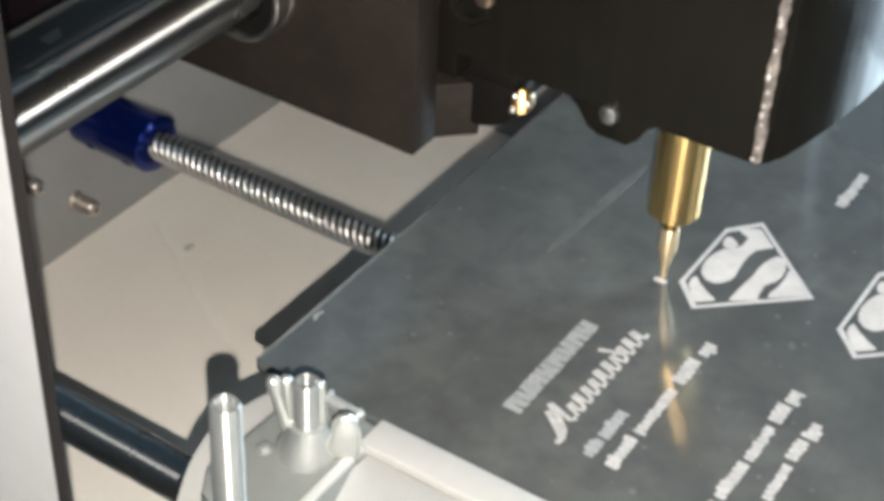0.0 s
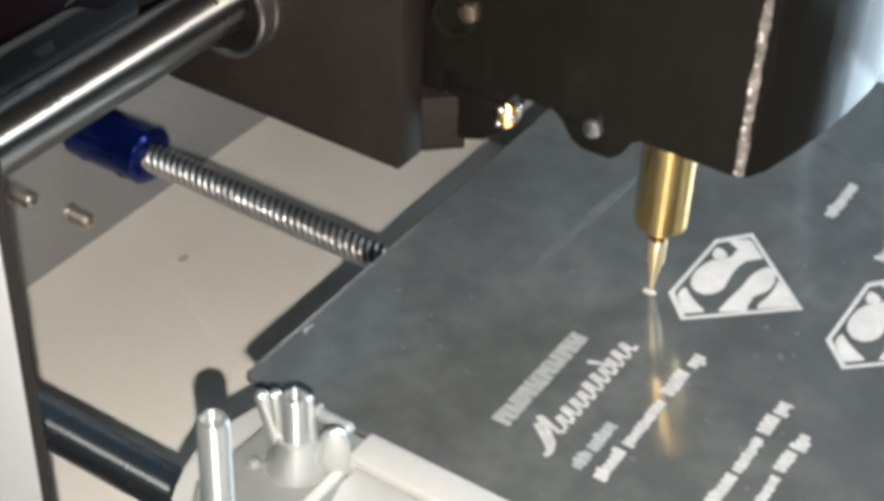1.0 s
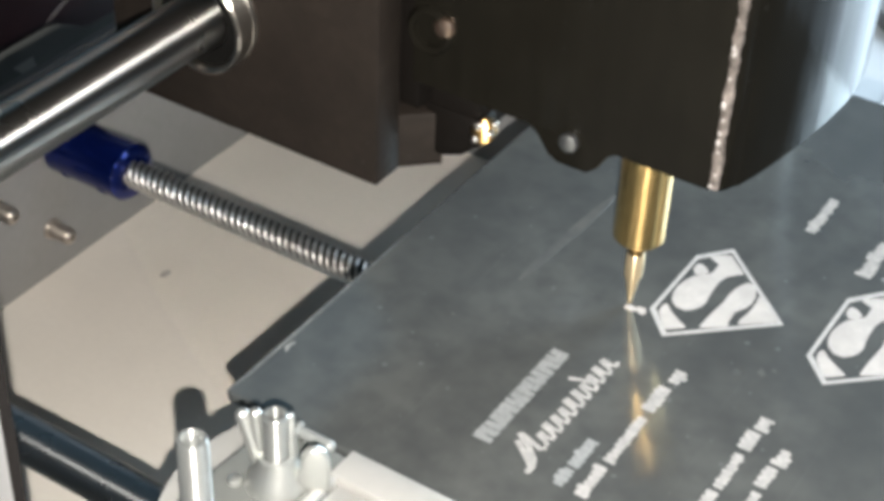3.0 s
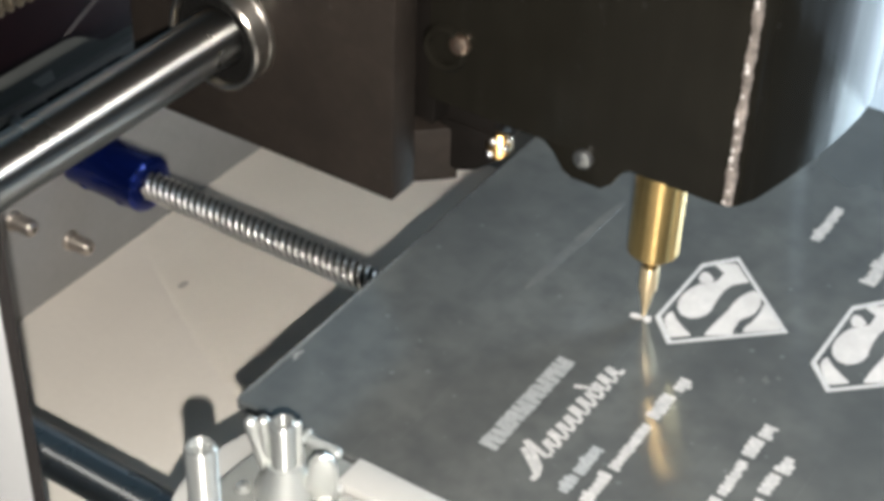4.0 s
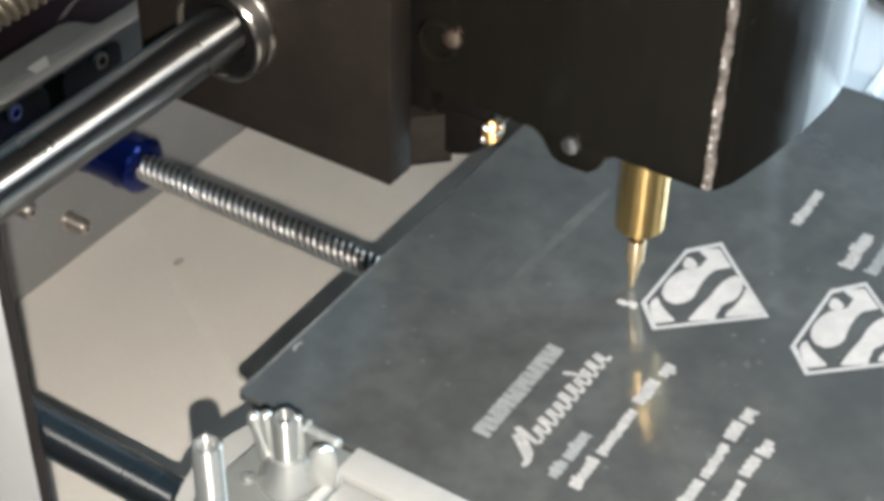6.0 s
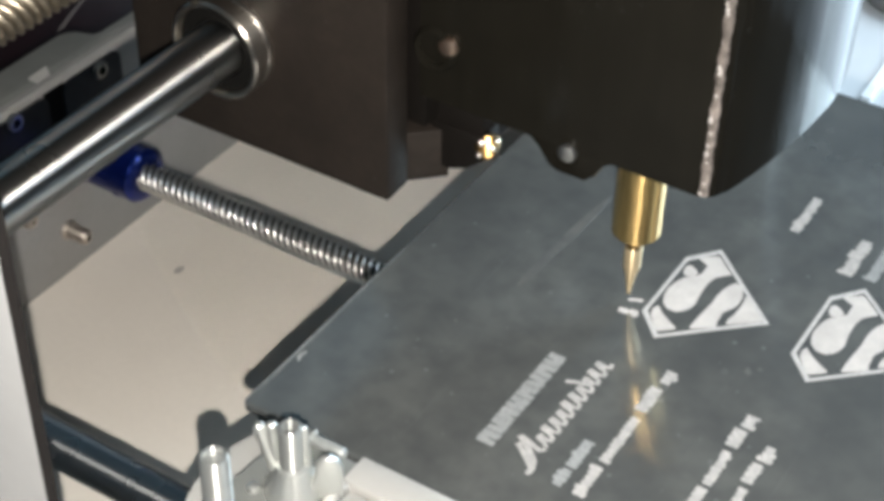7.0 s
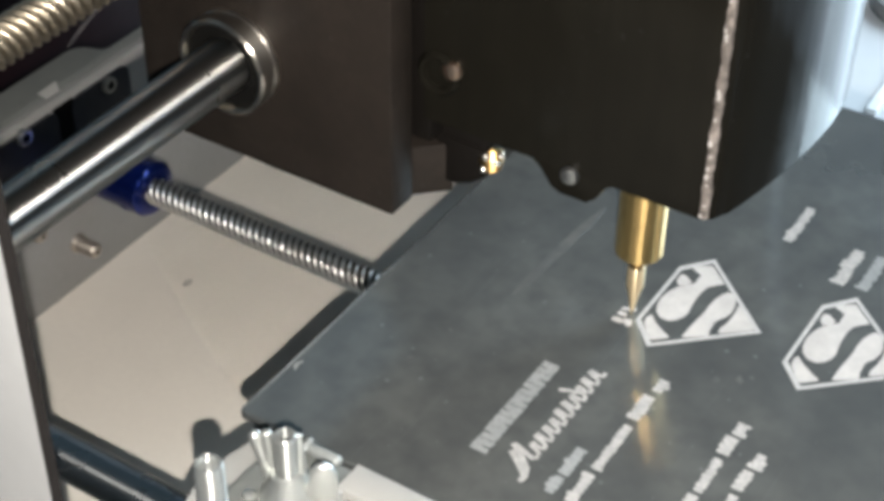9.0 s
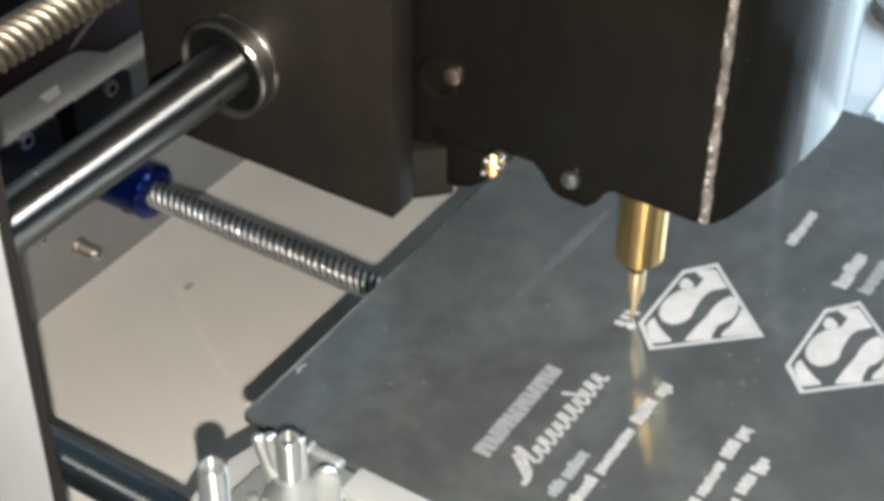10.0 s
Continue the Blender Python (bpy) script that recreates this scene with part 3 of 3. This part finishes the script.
for i in range(260):
    z = 146.6 + i * 0.59
    r = 0.80 + 0.34 * noise.noise((i * 0.17, 2.0, 0.0)) + random.uniform(-0.14, 0.14)
    cx, cy = 208.9 + 0.12 * noise.noise((i * 0.09, 5.0, 0.0)), -64.05 - 0.12 * noise.noise((i * 0.27, 9.0, 0.0))
    rings.append([bm.verts.new((cx + r * math.cos(k * math.pi / 4), cy + 0.75 * r * math.sin(k * math.pi / 4), z + random.uniform(-0.15, 0.15))) for k in range(8)])
for a, b in zip(rings, rings[1:]):
    for k in range(8):
        bm.faces.new((a[k], a[(k + 1) % 8], b[(k + 1) % 8], b[k]))
bm.faces.new(rings[0])
bm.faces.new(rings[-1])
part("worn_edge", bm, SCUFF, head, "scuffed tan vertical edge")
# sparkle of the scuffed edge, put into pale lumps along it
bm = bmesh.new()
z = 147.0
while z < 298:
    g = random.uniform(0.14, 0.42)
    q = Matrix.Translation((208.8 + random.uniform(-0.35, 0.25), -64.5 + random.uniform(-0.15, 0.15), z))
    bmesh.ops.create_icosphere(bm, subdivisions=2, radius=g, matrix=q @ Matrix.Diagonal((1, 0.8, random.uniform(0.8, 1.6), 1)))
    z += random.choice((0.5, 0.7, 1.0, 1.6, 2.4, 4.0))
part("scuff", bm, SPARK, head, "pale spots painting glints on the scuffed edge")
m = Matrix(((1, 0, 0, 0), (0, 0, 1, -64.45), (0, 1, 0, 0), (0, 0, 0, 1)))
bm = bmesh.new()
prism(bm, [(174, 150), (176, 146.5), (178.4, 144.6), (180.6, 141.6), (182.4, 140.8), (187.6, 140.8), (189.4, 142.4), (190.8, 145), (193, 146.5), (194, 150)], 0, 7, 0.25, m)
part("screw_tab", bm, CASE, head)
for x, z, r, mt in ((184.3, 145.6, 1.75, SCREW_GREY), (160.4, 158.2, 1.9, COPPER)):
    mm = face_y(x, -64.45, z)
    part("head_screw", pan_screw(bmesh.new(), mm, r, 1.3), mt, head, "small domed screw")
part("screw_well", lathe(bmesh.new(), [(2.6, 0.1), (2.8, 1.0), (3.6, 1.2), (4.2, 0.6), (4.4, 0)], face_y(157.6, -64.4, 156.6), 32), CASE, head)
bm = bmesh.new()
lathe(bm, [(0, 106.5), (3.9, 106.5), (4.8, 107.5), (4.8, 152), (0, 152)], Matrix.Translation((184.4, -32, 0)), 48)
part("collet", bm, BRASS, head, "turned brass tool holder")
bm = bmesh.new()
lathe(bm, [(0, 103.2), (1.5, 103.2), (1.7, 104), (1.7, 107.2), (0, 107.2)], Matrix.Translation((184.4, -32, 0)), 24)
part("neck", bm, NECK, head, "dark brass neck")
bm = bmesh.new()
lathe(bm, [(0, 91.32), (0.36, 91.4), (0.65, 93.4), (1.3, 97.0), (1.75, 98.3), (1.75, 103.2), (1.5, 103.6), (0, 103.6)], Matrix.Translation((184.4, -32, 0)), 24)
part("engraving_bit", bm, CARBIDE, head, "pointed engraving bit")

# ---- the moving bed ----
bed = thing("moving_bed", (210, -20, 40), "moving bed with pale bearing blocks under a metal plate", "machine bed")
bm = bmesh.new()
box(bm, 136.8, 430, -93.6, 62, 81, 89.3, 0.8)
part("bed_board", bm, RAIL_DARK, bed)
bm = bmesh.new()
box(bm, 150, 300, -20, 20, 30, 74, 1)
part("nut_block", bm, RAIL_DARK, bed)
bm = bmesh.new()
prism(bm, [(141.0, -93.8), (138.4, -104), (137.8, -111), (139.2, -116.5), (141.2, -121.5), (144.2, -127), (150, -134), (160, -141), (200, -141), (200, -93.8)], 80, 88.0, 0.6)
part("corner_plate", bm, PALE, bed, "pale rounded corner plate of the bed")
bm = bmesh.new()
prism(bm, rounded(-108, -81, 36, 80, 8), 160, 200, 0.8, Matrix(((0, 0, 1, 0), (1, 0, 0, 0), (0, 1, 0, 0), (0, 0, 0, 1))))
part("bearing_block", bm, PALE, bed, "pale bearing block on the guide rod")

Z = 91.3
plate = part("engraved_plate", prism(bmesh.new(), rounded(135.2, 435, -95.4, 67.6, 1.3), 89.3, Z, 0.3), PLATE, None, at=(200, -20, 89.3))
tagged(plate, "dull polished aluminium plate with white engraved marks", "metal plate")


def stroke(points, w):
    """A ribbon's outline of width w along points."""
    left, right = [], []
    for i, (x, y) in enumerate(points):
        a, b = points[max(0, i - 1)], points[min(len(points) - 1, i + 1)]
        d = Vector((b[0] - a[0], b[1] - a[1])).normalized()
        left.append((x - d.y * w / 2, y + d.x * w / 2))
        right.append((x + d.y * w / 2, y - d.x * w / 2))
    return left + right[::-1]


# marks are drawn in u along the writing (world +y) and v up it (world -x)


def mark(name, shapes, mat, label="", low=Z - 0.05, high=Z + 0.03):
    bm = bmesh.new()
    for i, s in enumerate(shapes):
        vs = [bm.verts.new((-v, u, low)) for u, v in s]
        f = bm.faces.new(vs)
        out = bmesh.ops.extrude_face_region(bm, geom=[f])
        for q in out["geom"]:
            if isinstance(q, bmesh.types.BMVert):
                q.co.z = high + 0.006 * (i % 7)
    return part(name, bm, mat, plate, label, smooth=False)


def blob(u, v, a, b, turned=0, n=18, rough=0.0):
    pts, c, s = [], math.cos(radians(turned)), math.sin(radians(turned))
    for k in range(n):
        t = 2 * math.pi * k / n
        g = 1 + random.uniform(-rough, rough)
        x, y = a * math.cos(t) * g, b * math.sin(t) * g
        pts.append((u + c * x - s * y, v + s * x + c * y))
    return pts


def bar_word(u0, u1, v0, v1, style=""):
    """A plain bar for a word that cannot be read, bumpy as cut letters are; low, tall or hung below the line."""
    h, low, high, u = v1 - v0, [], [], u0
    tops = {"low": (0.72, 0.76, 0.8), "tall": (0.95, 1.0, 1.03), "hung": (0.74, 0.78, 0.95)}.get(style, (0.80, 0.84, 0.86, 1.0))
    feet = (-0.22, -0.02, 0.02) if style == "hung" else (0.0, 0.05, 0.1, 0.12)
    while u < u1 - 0.3:
        w = min(random.uniform(1.3, 2.0) if style == "tall" else random.uniform(1.1, 1.7), u1 - u)
        top, base = v0 + h * random.choice(tops), v0 + h * random.choice(feet)
        for share, dip in ((0.06, 0.16), (0.2, 0.04), (0.5, 0.0), (0.8, 0.03), (0.94, 0.17)):
            low.append((u + w * share, base + h * dip * random.uniform(0.3, 1.0)))
            high.append((u + w * share, top - h * dip * random.uniform(0.5, 1.1)))
        u += w
    return [low + high[::-1]]


def block_word(u0, u1, v0, v1, count):
    """A row of plain blocks with worn outlines, each nicked from above or below."""
    shapes, step = [], (u1 - u0) / count
    for k in range(count):
        u, w, nick = u0 + k * step, step - random.uniform(0.05, 0.25), random.choice((0.45, 0.6, 0.75))
        us = [u + w * q for q in (0, 0.2, 0.38, 0.47, 0.56, 0.8, 1)]
        foot = [v0 + random.uniform(0, 0.35) for _ in us]
        head_line = [v1 - random.uniform(0, 0.35) for _ in us]
        if k % 2:
            head_line[3] -= (v1 - v0) * nick
        else:
            foot[3] += (v1 - v0) * nick
        shapes.append(list(zip(us, foot)) + list(zip(us, head_line))[::-1])
    return shapes


def softened(pts, grow=0.32):
    """An outline pushed out a little, its corners cut."""
    area = sum(a[0] * b[1] - b[0] * a[1] for a, b in zip(pts, pts[1:] + pts[:1]))
    side, wide, out = math.copysign(grow, area), [], []
    for a, b, c in zip(pts[-1:] + pts[:-1], pts, pts[1:] + pts[:1]):
        d = (Vector(b) - Vector(a)).normalized() + (Vector(c) - Vector(b)).normalized()
        d.normalize()
        wide.append((b[0] + d.y * side, b[1] - d.x * side))
    for a, b in zip(wide, wide[1:] + wide[:1]):
        out += [(a[0] * 0.88 + b[0] * 0.12, a[1] * 0.88 + b[1] * 0.12), (a[0] * 0.12 + b[0] * 0.88, a[1] * 0.12 + b[1] * 0.88)]
    return out


def shield(du, dv):
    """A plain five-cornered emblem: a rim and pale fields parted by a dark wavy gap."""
    o = [(-10.4, 0), (10.2, 0), (16.6, -5.2), (0.1, -23.2), (-16.3, -5.6)]
    c = (0, -8.5)
    i = [(c[0] + (u - c[0]) * 0.915, c[1] + (v - c[1]) * 0.905) for u, v in o]
    move = lambda s: [(u + du, v + dv) for u, v in s]
    rim = []
    for k in range(5):
        j = (k + 1) % 5
        rim.append(move([o[k], o[j], i[j], i[k]]))
    mark("emblem_rim", rim, RIM, "grey engraved rim of a shield emblem")
    fields = [[(14.3, -5.8), (11.9, -8.3), (10.2, -10.4), (8.8, -9.0), (7.4, -7.9), (5.1, -7.4), (2.3, -7.4), (-0.7, -7.7), (-2.2, -8.0), (-4.0, -7.8), (-5.6, -7.0), (-6.8, -5.8), (-6.8, -3.9), (-5.5, -2.4), (-3.4, -1.6), (-1.2, -1.4), (1.4, -1.7), (3.7, -2.5), (5.3, -4.0), (7.0, -5.2), (8.7, -5.1), (10.2, -5.1), (10.7, -3.8), (11.4, -2.4), (12.9, -4.0)],
              [(-10.0, -10.2), (-7.0, -10.3), (-4.1, -10.5), (-0.3, -10.9), (2.4, -10.8), (4.7, -11.0), (6.8, -11.6), (8.1, -12.3), (7.8, -13.4), (6.6, -14.5), (4.6, -15.3), (2.3, -15.4), (0.6, -15.0), (-1.1, -14.1), (-2.1, -13.8), (-3.7, -14.0), (-5.1, -14.0), (-6.6, -14.6)],
              [(5.3, -15.7), (4.9, -16.8), (2.4, -19.7), (0.4, -21.9), (-4.9, -15.9), (-3.1, -15.7), (-1.0, -16.2), (1.8, -16.3), (3.8, -16.1)],
              [(-8.3, -1.6), (-7.0, -2.0), (-8.7, -3.6), (-10.2, -5.9), (-11.4, -8.2), (-14.1, -5.3), (-12.2, -3.5), (-10.0, -1.9)],
              [(7.6, -1.4), (8.2, -2.0), (7.8, -3.1), (6.8, -4.3), (5.4, -3.9), (4.5, -2.5), (5.7, -1.6)]]
    fields = [softened(f, 0.1) for f in fields]
    for f in fields:
        mark("emblem_field", [move(f)], MARK, "frosted white field of the emblem")


shield(-20.2, -186.6)
shield(-15.5, -216.8)


def run(name, words, v0, v1, mat=LETTER, label=""):
    for word in words:
        mark(name, bar_word(word[0], word[1], v0, v1, *word[2:]), mat, label)


for block in block_word(-79.6, -51.2, -180.9, -177.0, 8):
    mark("engraved_block", [block], MARK_DULL, "dull grey engraved block")
# a slanted scrawl: two tall strokes, then arches on a common foot
scrawl = [stroke([(-76.2, -184.2), (-78.0, -186.6), (-80.2, -189.2)], 1.1), stroke([(-74.3, -183.6), (-76.4, -186.6), (-78.6, -188.9), (-80.4, -189.6), (-81.6, -189.5)], 1.15),
          blob(-81.4, -189.5, 0.85, 0.6), stroke([(-74.3, -184.0), (-75.8, -188.6), (-74.8, -189.2)], 1.0)]
u = -73.8
while u < -49.6:
    w = random.uniform(2.3, 2.9)
    lean, top = 0.9, -186.2 + random.uniform(-0.3, 0.3)
    scrawl.append(stroke([(u - 0.5, -189.2), (u + 0.1, -188.4), (u + lean, top)], 0.8))
    scrawl.append(stroke([(u + lean - 0.2, top - 0.1), (u + lean + 0.8, top - 0.1), (u + w * 0.45, -188.2), (u + w * 0.55, -189.2), (u + w * 0.95, -188.9)], 0.85))
    if random.random() < 0.6:
        scrawl.append(blob(u + 0.9, -187.6, 0.9, 0.8, 40, 12, 0.1))
    u += w
scrawl.append(stroke([(-57.0, -183.6), (-56.2, -185.4), (-55.4, -188.6)], 0.85))
for k, piece in enumerate(scrawl):
    mark("scrawl_stroke", [piece], LETTER, "white engraved slanted stroke", high=Z + 0.03 + 0.006 * (k % 9))
run("engraved_bar", [(-81.6, -77.0), (-76.4, -68.6)], -196.4, -193.6, MARK_DULL, "short run of grey engraved bars")
run("engraved_bar", [(-81.8, -73.2), (-72.0, -58.2, "low"), (-56.6, -49.0, "tall"), (-47.4, -43.4, "hung")], -200.9, -197.9, LETTER, "run of white engraved bars")
run("engraved_bar", [(-88.0, -78.6), (-77.6, -67.6), (-66.8, -57.0, "low"), (-55.6, -50.4, "tall"), (-49.8, -46.0, "hung")], -218.8, -216.0, LETTER, "run of white engraved bars")
run("engraved_bar", [(-86.0, -75.0), (-73.4, -63.6, "low"), (-62.4, -56.8, "tall"), (-56.0, -51.6, "hung")], -225.0, -222.3, LETTER, "run of white engraved bars")
run("engraved_bar", [(10.8, 24.8)], -203.6, -200.6, LETTER, "short run of white engraved bars")
run("engraved_bar", [(3.0, 16.6)], -218.4, -214.8, LETTER, "short run of white engraved bars")
run("engraved_bar", [(4.0, 17.0)], -223.4, -220.0, MARK_DULL, "short run of grey engraved bars")

# a painted highlight along the plate's edge, scuffs and a pale streak
edge = [(-94.6, 0.10), (-88, 0.26), (-82, 0.34), (-76, 0.42), (-70, 0.30), (-62, 0.22), (-52, 0.12), (-40, 0.05)]
mark("edge_glint", [[(y, -135.62) for y, w in edge] + [(y, -135.62 - w) for y, w in edge[::-1]]], MARK_DULL, "pale line painting the highlight on the plate's edge")
mark("scuff", [blob(-79.3, -137.0, 1.1, 0.5, 15, 14, 0.3), blob(-77.9, -137.2, 0.4, 0.3, 0, 10, 0.3)], MARK_DULL, "small bright scuff")
for u, v, a, b in ((-53.6, -156.7, 0.55, 0.35), (-50.1, -166.6, 0.45, 0.3), (-64.9, -154.6, 0.5, 0.8), (-37.8, -208.0, 1.0, 0.8), (-35.2, -211.9, 1.2, 0.7), (-33.4, -213.6, 0.6, 0.5)):
    mark("scuff", [blob(u, v, a, b, random.uniform(0, 90), 14, 0.3)], PALER_PLATE, "faint worn spot")
# a faint streak slightly paler than the plate
streak_widths = [(-37.5, 0.5), (-33, 1.5), (-28, 2.1), (-22, 1.9), (-16, 2.4), (-10, 2.1), (-5, 1.7), (0, 0.6)]
mark("pale_streak", [[(u, -161.6 - 0.05 * (u + 38) + w / 2) for u, w in streak_widths] + [(u, -161.6 - 0.05 * (u + 38) - w / 2) for u, w in streak_widths[::-1]]], PALER_PLATE, "faint pale streak")

# the mark being cut: strokes that come up as the bit passes
CUTS = [(mark("fresh_cut", [blob(-32.5, -183.5, 1.3, 0.85, 90, 14, 0.2)], MARK, "small fresh cut"), None),
        (mark("fresh_cut", [blob(-32.0, -185.5, 1.15, 0.95, 60, 14, 0.2)], MARK, "small fresh cut"), 1.8),
        (mark("fresh_cut", [stroke([(-28.8, -182.6), (-27.6, -185.4)], 0.8)], MARK, "small fresh cut"), 6.0),
        (mark("fresh_cut", [blob(-30.2, -183.5, 0.7, 1.1, 0, 14, 0.2)], MARK, "small fresh cut"), 8.0)]

# clamp at the plate's corner
clamp = thing("corner_clamp", (155, -112, 88), "zinc clamp with a wing nut and pins at the plate corner", "clamp")
bm = bmesh.new()
prism(bm, [(146, -121), (149, -126), (166, -132), (172, -132), (163, -97), (150.5, -97), (147, -103)], 88.0, 92.2, 0.5)
foot = part("clamp_foot", bm, FLANGE, clamp, "grey zinc clamp foot")
part("pin", lathe(bmesh.new(), [(0, 60), (2.5, 60), (2.5, 117.4), (2.2, 118.1), (1.7, 118.1), (1.5, 117.2), (0, 116.8)], Matrix.Translation((157.2, -128.4, 0)), 32), TURNED_ZINC, clamp, "bright steel pin")
part("stud", lathe(bmesh.new(), [(0, 84), (2.25, 84), (2.25, 107.2), (1.8, 107.6), (1.5, 107.6), (1.4, 105), (0, 105)], Matrix.Translation((157.0, -108.4, 0)), 32), TURNED_ZINC, clamp, "hollow steel stud")
part("stud_hole", lathe(bmesh.new(), [(1.55, 107.4), (1.5, 105.2), (0, 105.1)], Matrix.Translation((157.0, -108.4, 0)), 24), HOLE, clamp)


def capsule(bm, p, q, r0, r1, segs=14):
    """A rod with round ends from p to q, its radius going from r0 to r1."""
    p, q = Vector(p), Vector(q)
    n = (q - p).length
    m = Matrix.Translation(p) @ (q - p).to_track_quat("Z", "Y").to_matrix().to_4x4()
    low = [(r0 * math.sin(radians(a)), -r0 * math.cos(radians(a))) for a in (0, 30, 60, 90)]
    high = [(r1 * math.cos(radians(a)), n + r1 * math.sin(radians(a))) for a in (0, 30, 60, 90)]
    return lathe(bm, [(max(r, 0), z) for r, z in low[:-1]] + [low[-1], high[0]] + [(r if r > 1e-4 else 0, z) for r, z in high[1:]], m, segs)


bm = bmesh.new()
lathe(bm, [(2.35, 92.2), (5.4, 92.2), (5.2, 93.4), (4.0, 95.4), (3.1, 98.4), (2.35, 98.8)], Matrix.Translation((157.0, -108.4, 0)), 32)
nut_body = part("wing_nut", bm, ZINC, clamp, "zinc wing nut")
bm = bmesh.new()
# one wing with a groove between its two rims, seen on edge, and the short rim of the other
capsule(bm, (153.9, -109.7, 97.2), (151.3, -109.8, 105.4), 1.1, 1.25)
capsule(bm, (154.1, -109.2, 97.6), (153.3, -108.9, 106.0), 1.0, 1.15)
prism(bm, [(153.4, 96), (155.6, 96), (154.4, 99.5), (153.0, 105.0), (151.4, 104.8)], 0, 1.4, 0.2, Matrix(((1, 0, 0, 0), (0, 0, 1, -110.2), (0, 1, 0, 0), (0, 0, 0, 1))))
part("wing", bm, ZINC, nut_body)
part("wing_rim", capsule(bmesh.new(), (159.3, -107.0, 96.4), (158.75, -106.9, 106.8), 0.85, 0.72), ZINC, nut_body)
# the broad wing, its face turned along the bar
m = Matrix.Translation((163.1, -106.3, 91.6)) @ pose(0, 0, 0, 0, 0, 35) @ Matrix(((1, 0, 0, 0), (0, 0, 1, -0.9), (0, 1, 0, 0), (0, 0, 0, 1)))
part("wing", prism(bmesh.new(), [(-4.6, 0.4), (2.4, 0.2), (2.7, 4.0), (2.6, 7.4), (1.9, 9.5), (0.5, 10.5), (-1.0, 10.2), (-2.1, 8.6), (-2.4, 6.0), (-3.4, 3.0)], 0, 1.8, 0.75, m, 3), ZINC, nut_body)
bm = bmesh.new()
capsule(bm, (153.0, -97.2, 92.9), (159.4, -97.4, 92.9), 1.15, 1.25)
capsule(bm, (152.9, -98.1, 93.3), (152.9, -96.6, 93.7), 0.8, 0.8)
part("finger", bm, DULL_ZINC, clamp, "small dull zinc finger")
part("foot_screw", pan_screw(bmesh.new(), Matrix.Translation((151.1, -112.4, 92.2)), 1.3, 1.1), ZINC, clamp, "small bright domed screw")

tray = thing("clamp_bar", (210, -120, 80), "pale rimmed plastic bar along the plate's front", "clamp bar")
bm = bmesh.new()
box(bm, 163.2, 430, -102.6, -95.7, 80, 93.0, 0.5)
box(bm, 163.2, 165.0, -170, -102.6, 80, 93.0, 0.4)
part("rim", bm, PALE, tray)
part("panel", box(bmesh.new(), 165.4, 430, -170, -103.2, 80, 92.0, 0.4), PALE, tray)

# far things on the table beyond the plate
stick = prism(bmesh.new(), rounded(1, 120, -6.4, -2.4, 0.8), -20, -17.6, 0.4, Matrix.Translation((150.4, 236.5, 0)) @ pose(0, 0, 0, 0, 0, 91.0))
tagged(part("white_strip", stick, WHITE_STRIP, None, at=(150.4, 236.5, -20)), "white plastic strip lying on the table", "strip")
bm = bmesh.new()
lathe(bm, [(0, 0), (16.5, 0), (17.5, 1), (17.5, 5), (16.5, 6.5), (0, 7)], Matrix.Translation((142.6, 318.2, -20)), 40)
tagged(part("round_foot", bm, FOOT, None, at=(142.6, 318.2, -20)), "dark grey round foot on the pale table", "foot")

# the phone's flash under the lens, built as a small torch; the barrel is added
torch = thing("torch", (0, 0, 0), "phone flash lamp, built as a small black barrel with a glowing lens", "torch", "", "structure")
ORIGIN[torch.name] = (0, 0, 0)
bm = bmesh.new()
lathe(bm, [(0, 9), (3.4, 9), (3.8, 8.6), (3.8, -0.4), (3.2, -0.4), (3.1, 0.2), (0, 0.2)], Matrix(), 28)
part("barrel", bm, BLACK, torch)
bm = bmesh.new()
lathe(bm, [(0.9, 0.0), (0, -0.03)], Matrix(), 28)
part("lens", bm, GLOW, torch, "glowing lens")


def motions():
    def at(ob, x=0.0, y=0.0, z=0.0):
        o = ORIGIN[ob.name]
        return pose((o[0] + x) / 1000, (o[1] + y) / 1000, (o[2] + z) / 1000)
    for ob in (bed, plate, clamp, tray):
        walk(ob, [(t, at(ob, x=d)) for t, d in BED])
    walk(torch, [(t, m @ pose(0.001, -0.0142, 0.001)) for t, m in CAMERA_ROWS])
    walk(carriage, [(t, at(carriage, y=d)) for t, d in CARRIAGE])
    walk(head, [(t, pose(0, 0, d / 1000)) for t, d in LIFT])
    for ob, t in CUTS:
        if t:
            walk(ob, [(0.0, pose(0, 0, -0.0002)), (t, pose(0, 0, -0.0002)), (t + 0.4, pose(0, 0, 0)), (10.0, pose(0, 0, 0))])


motions()
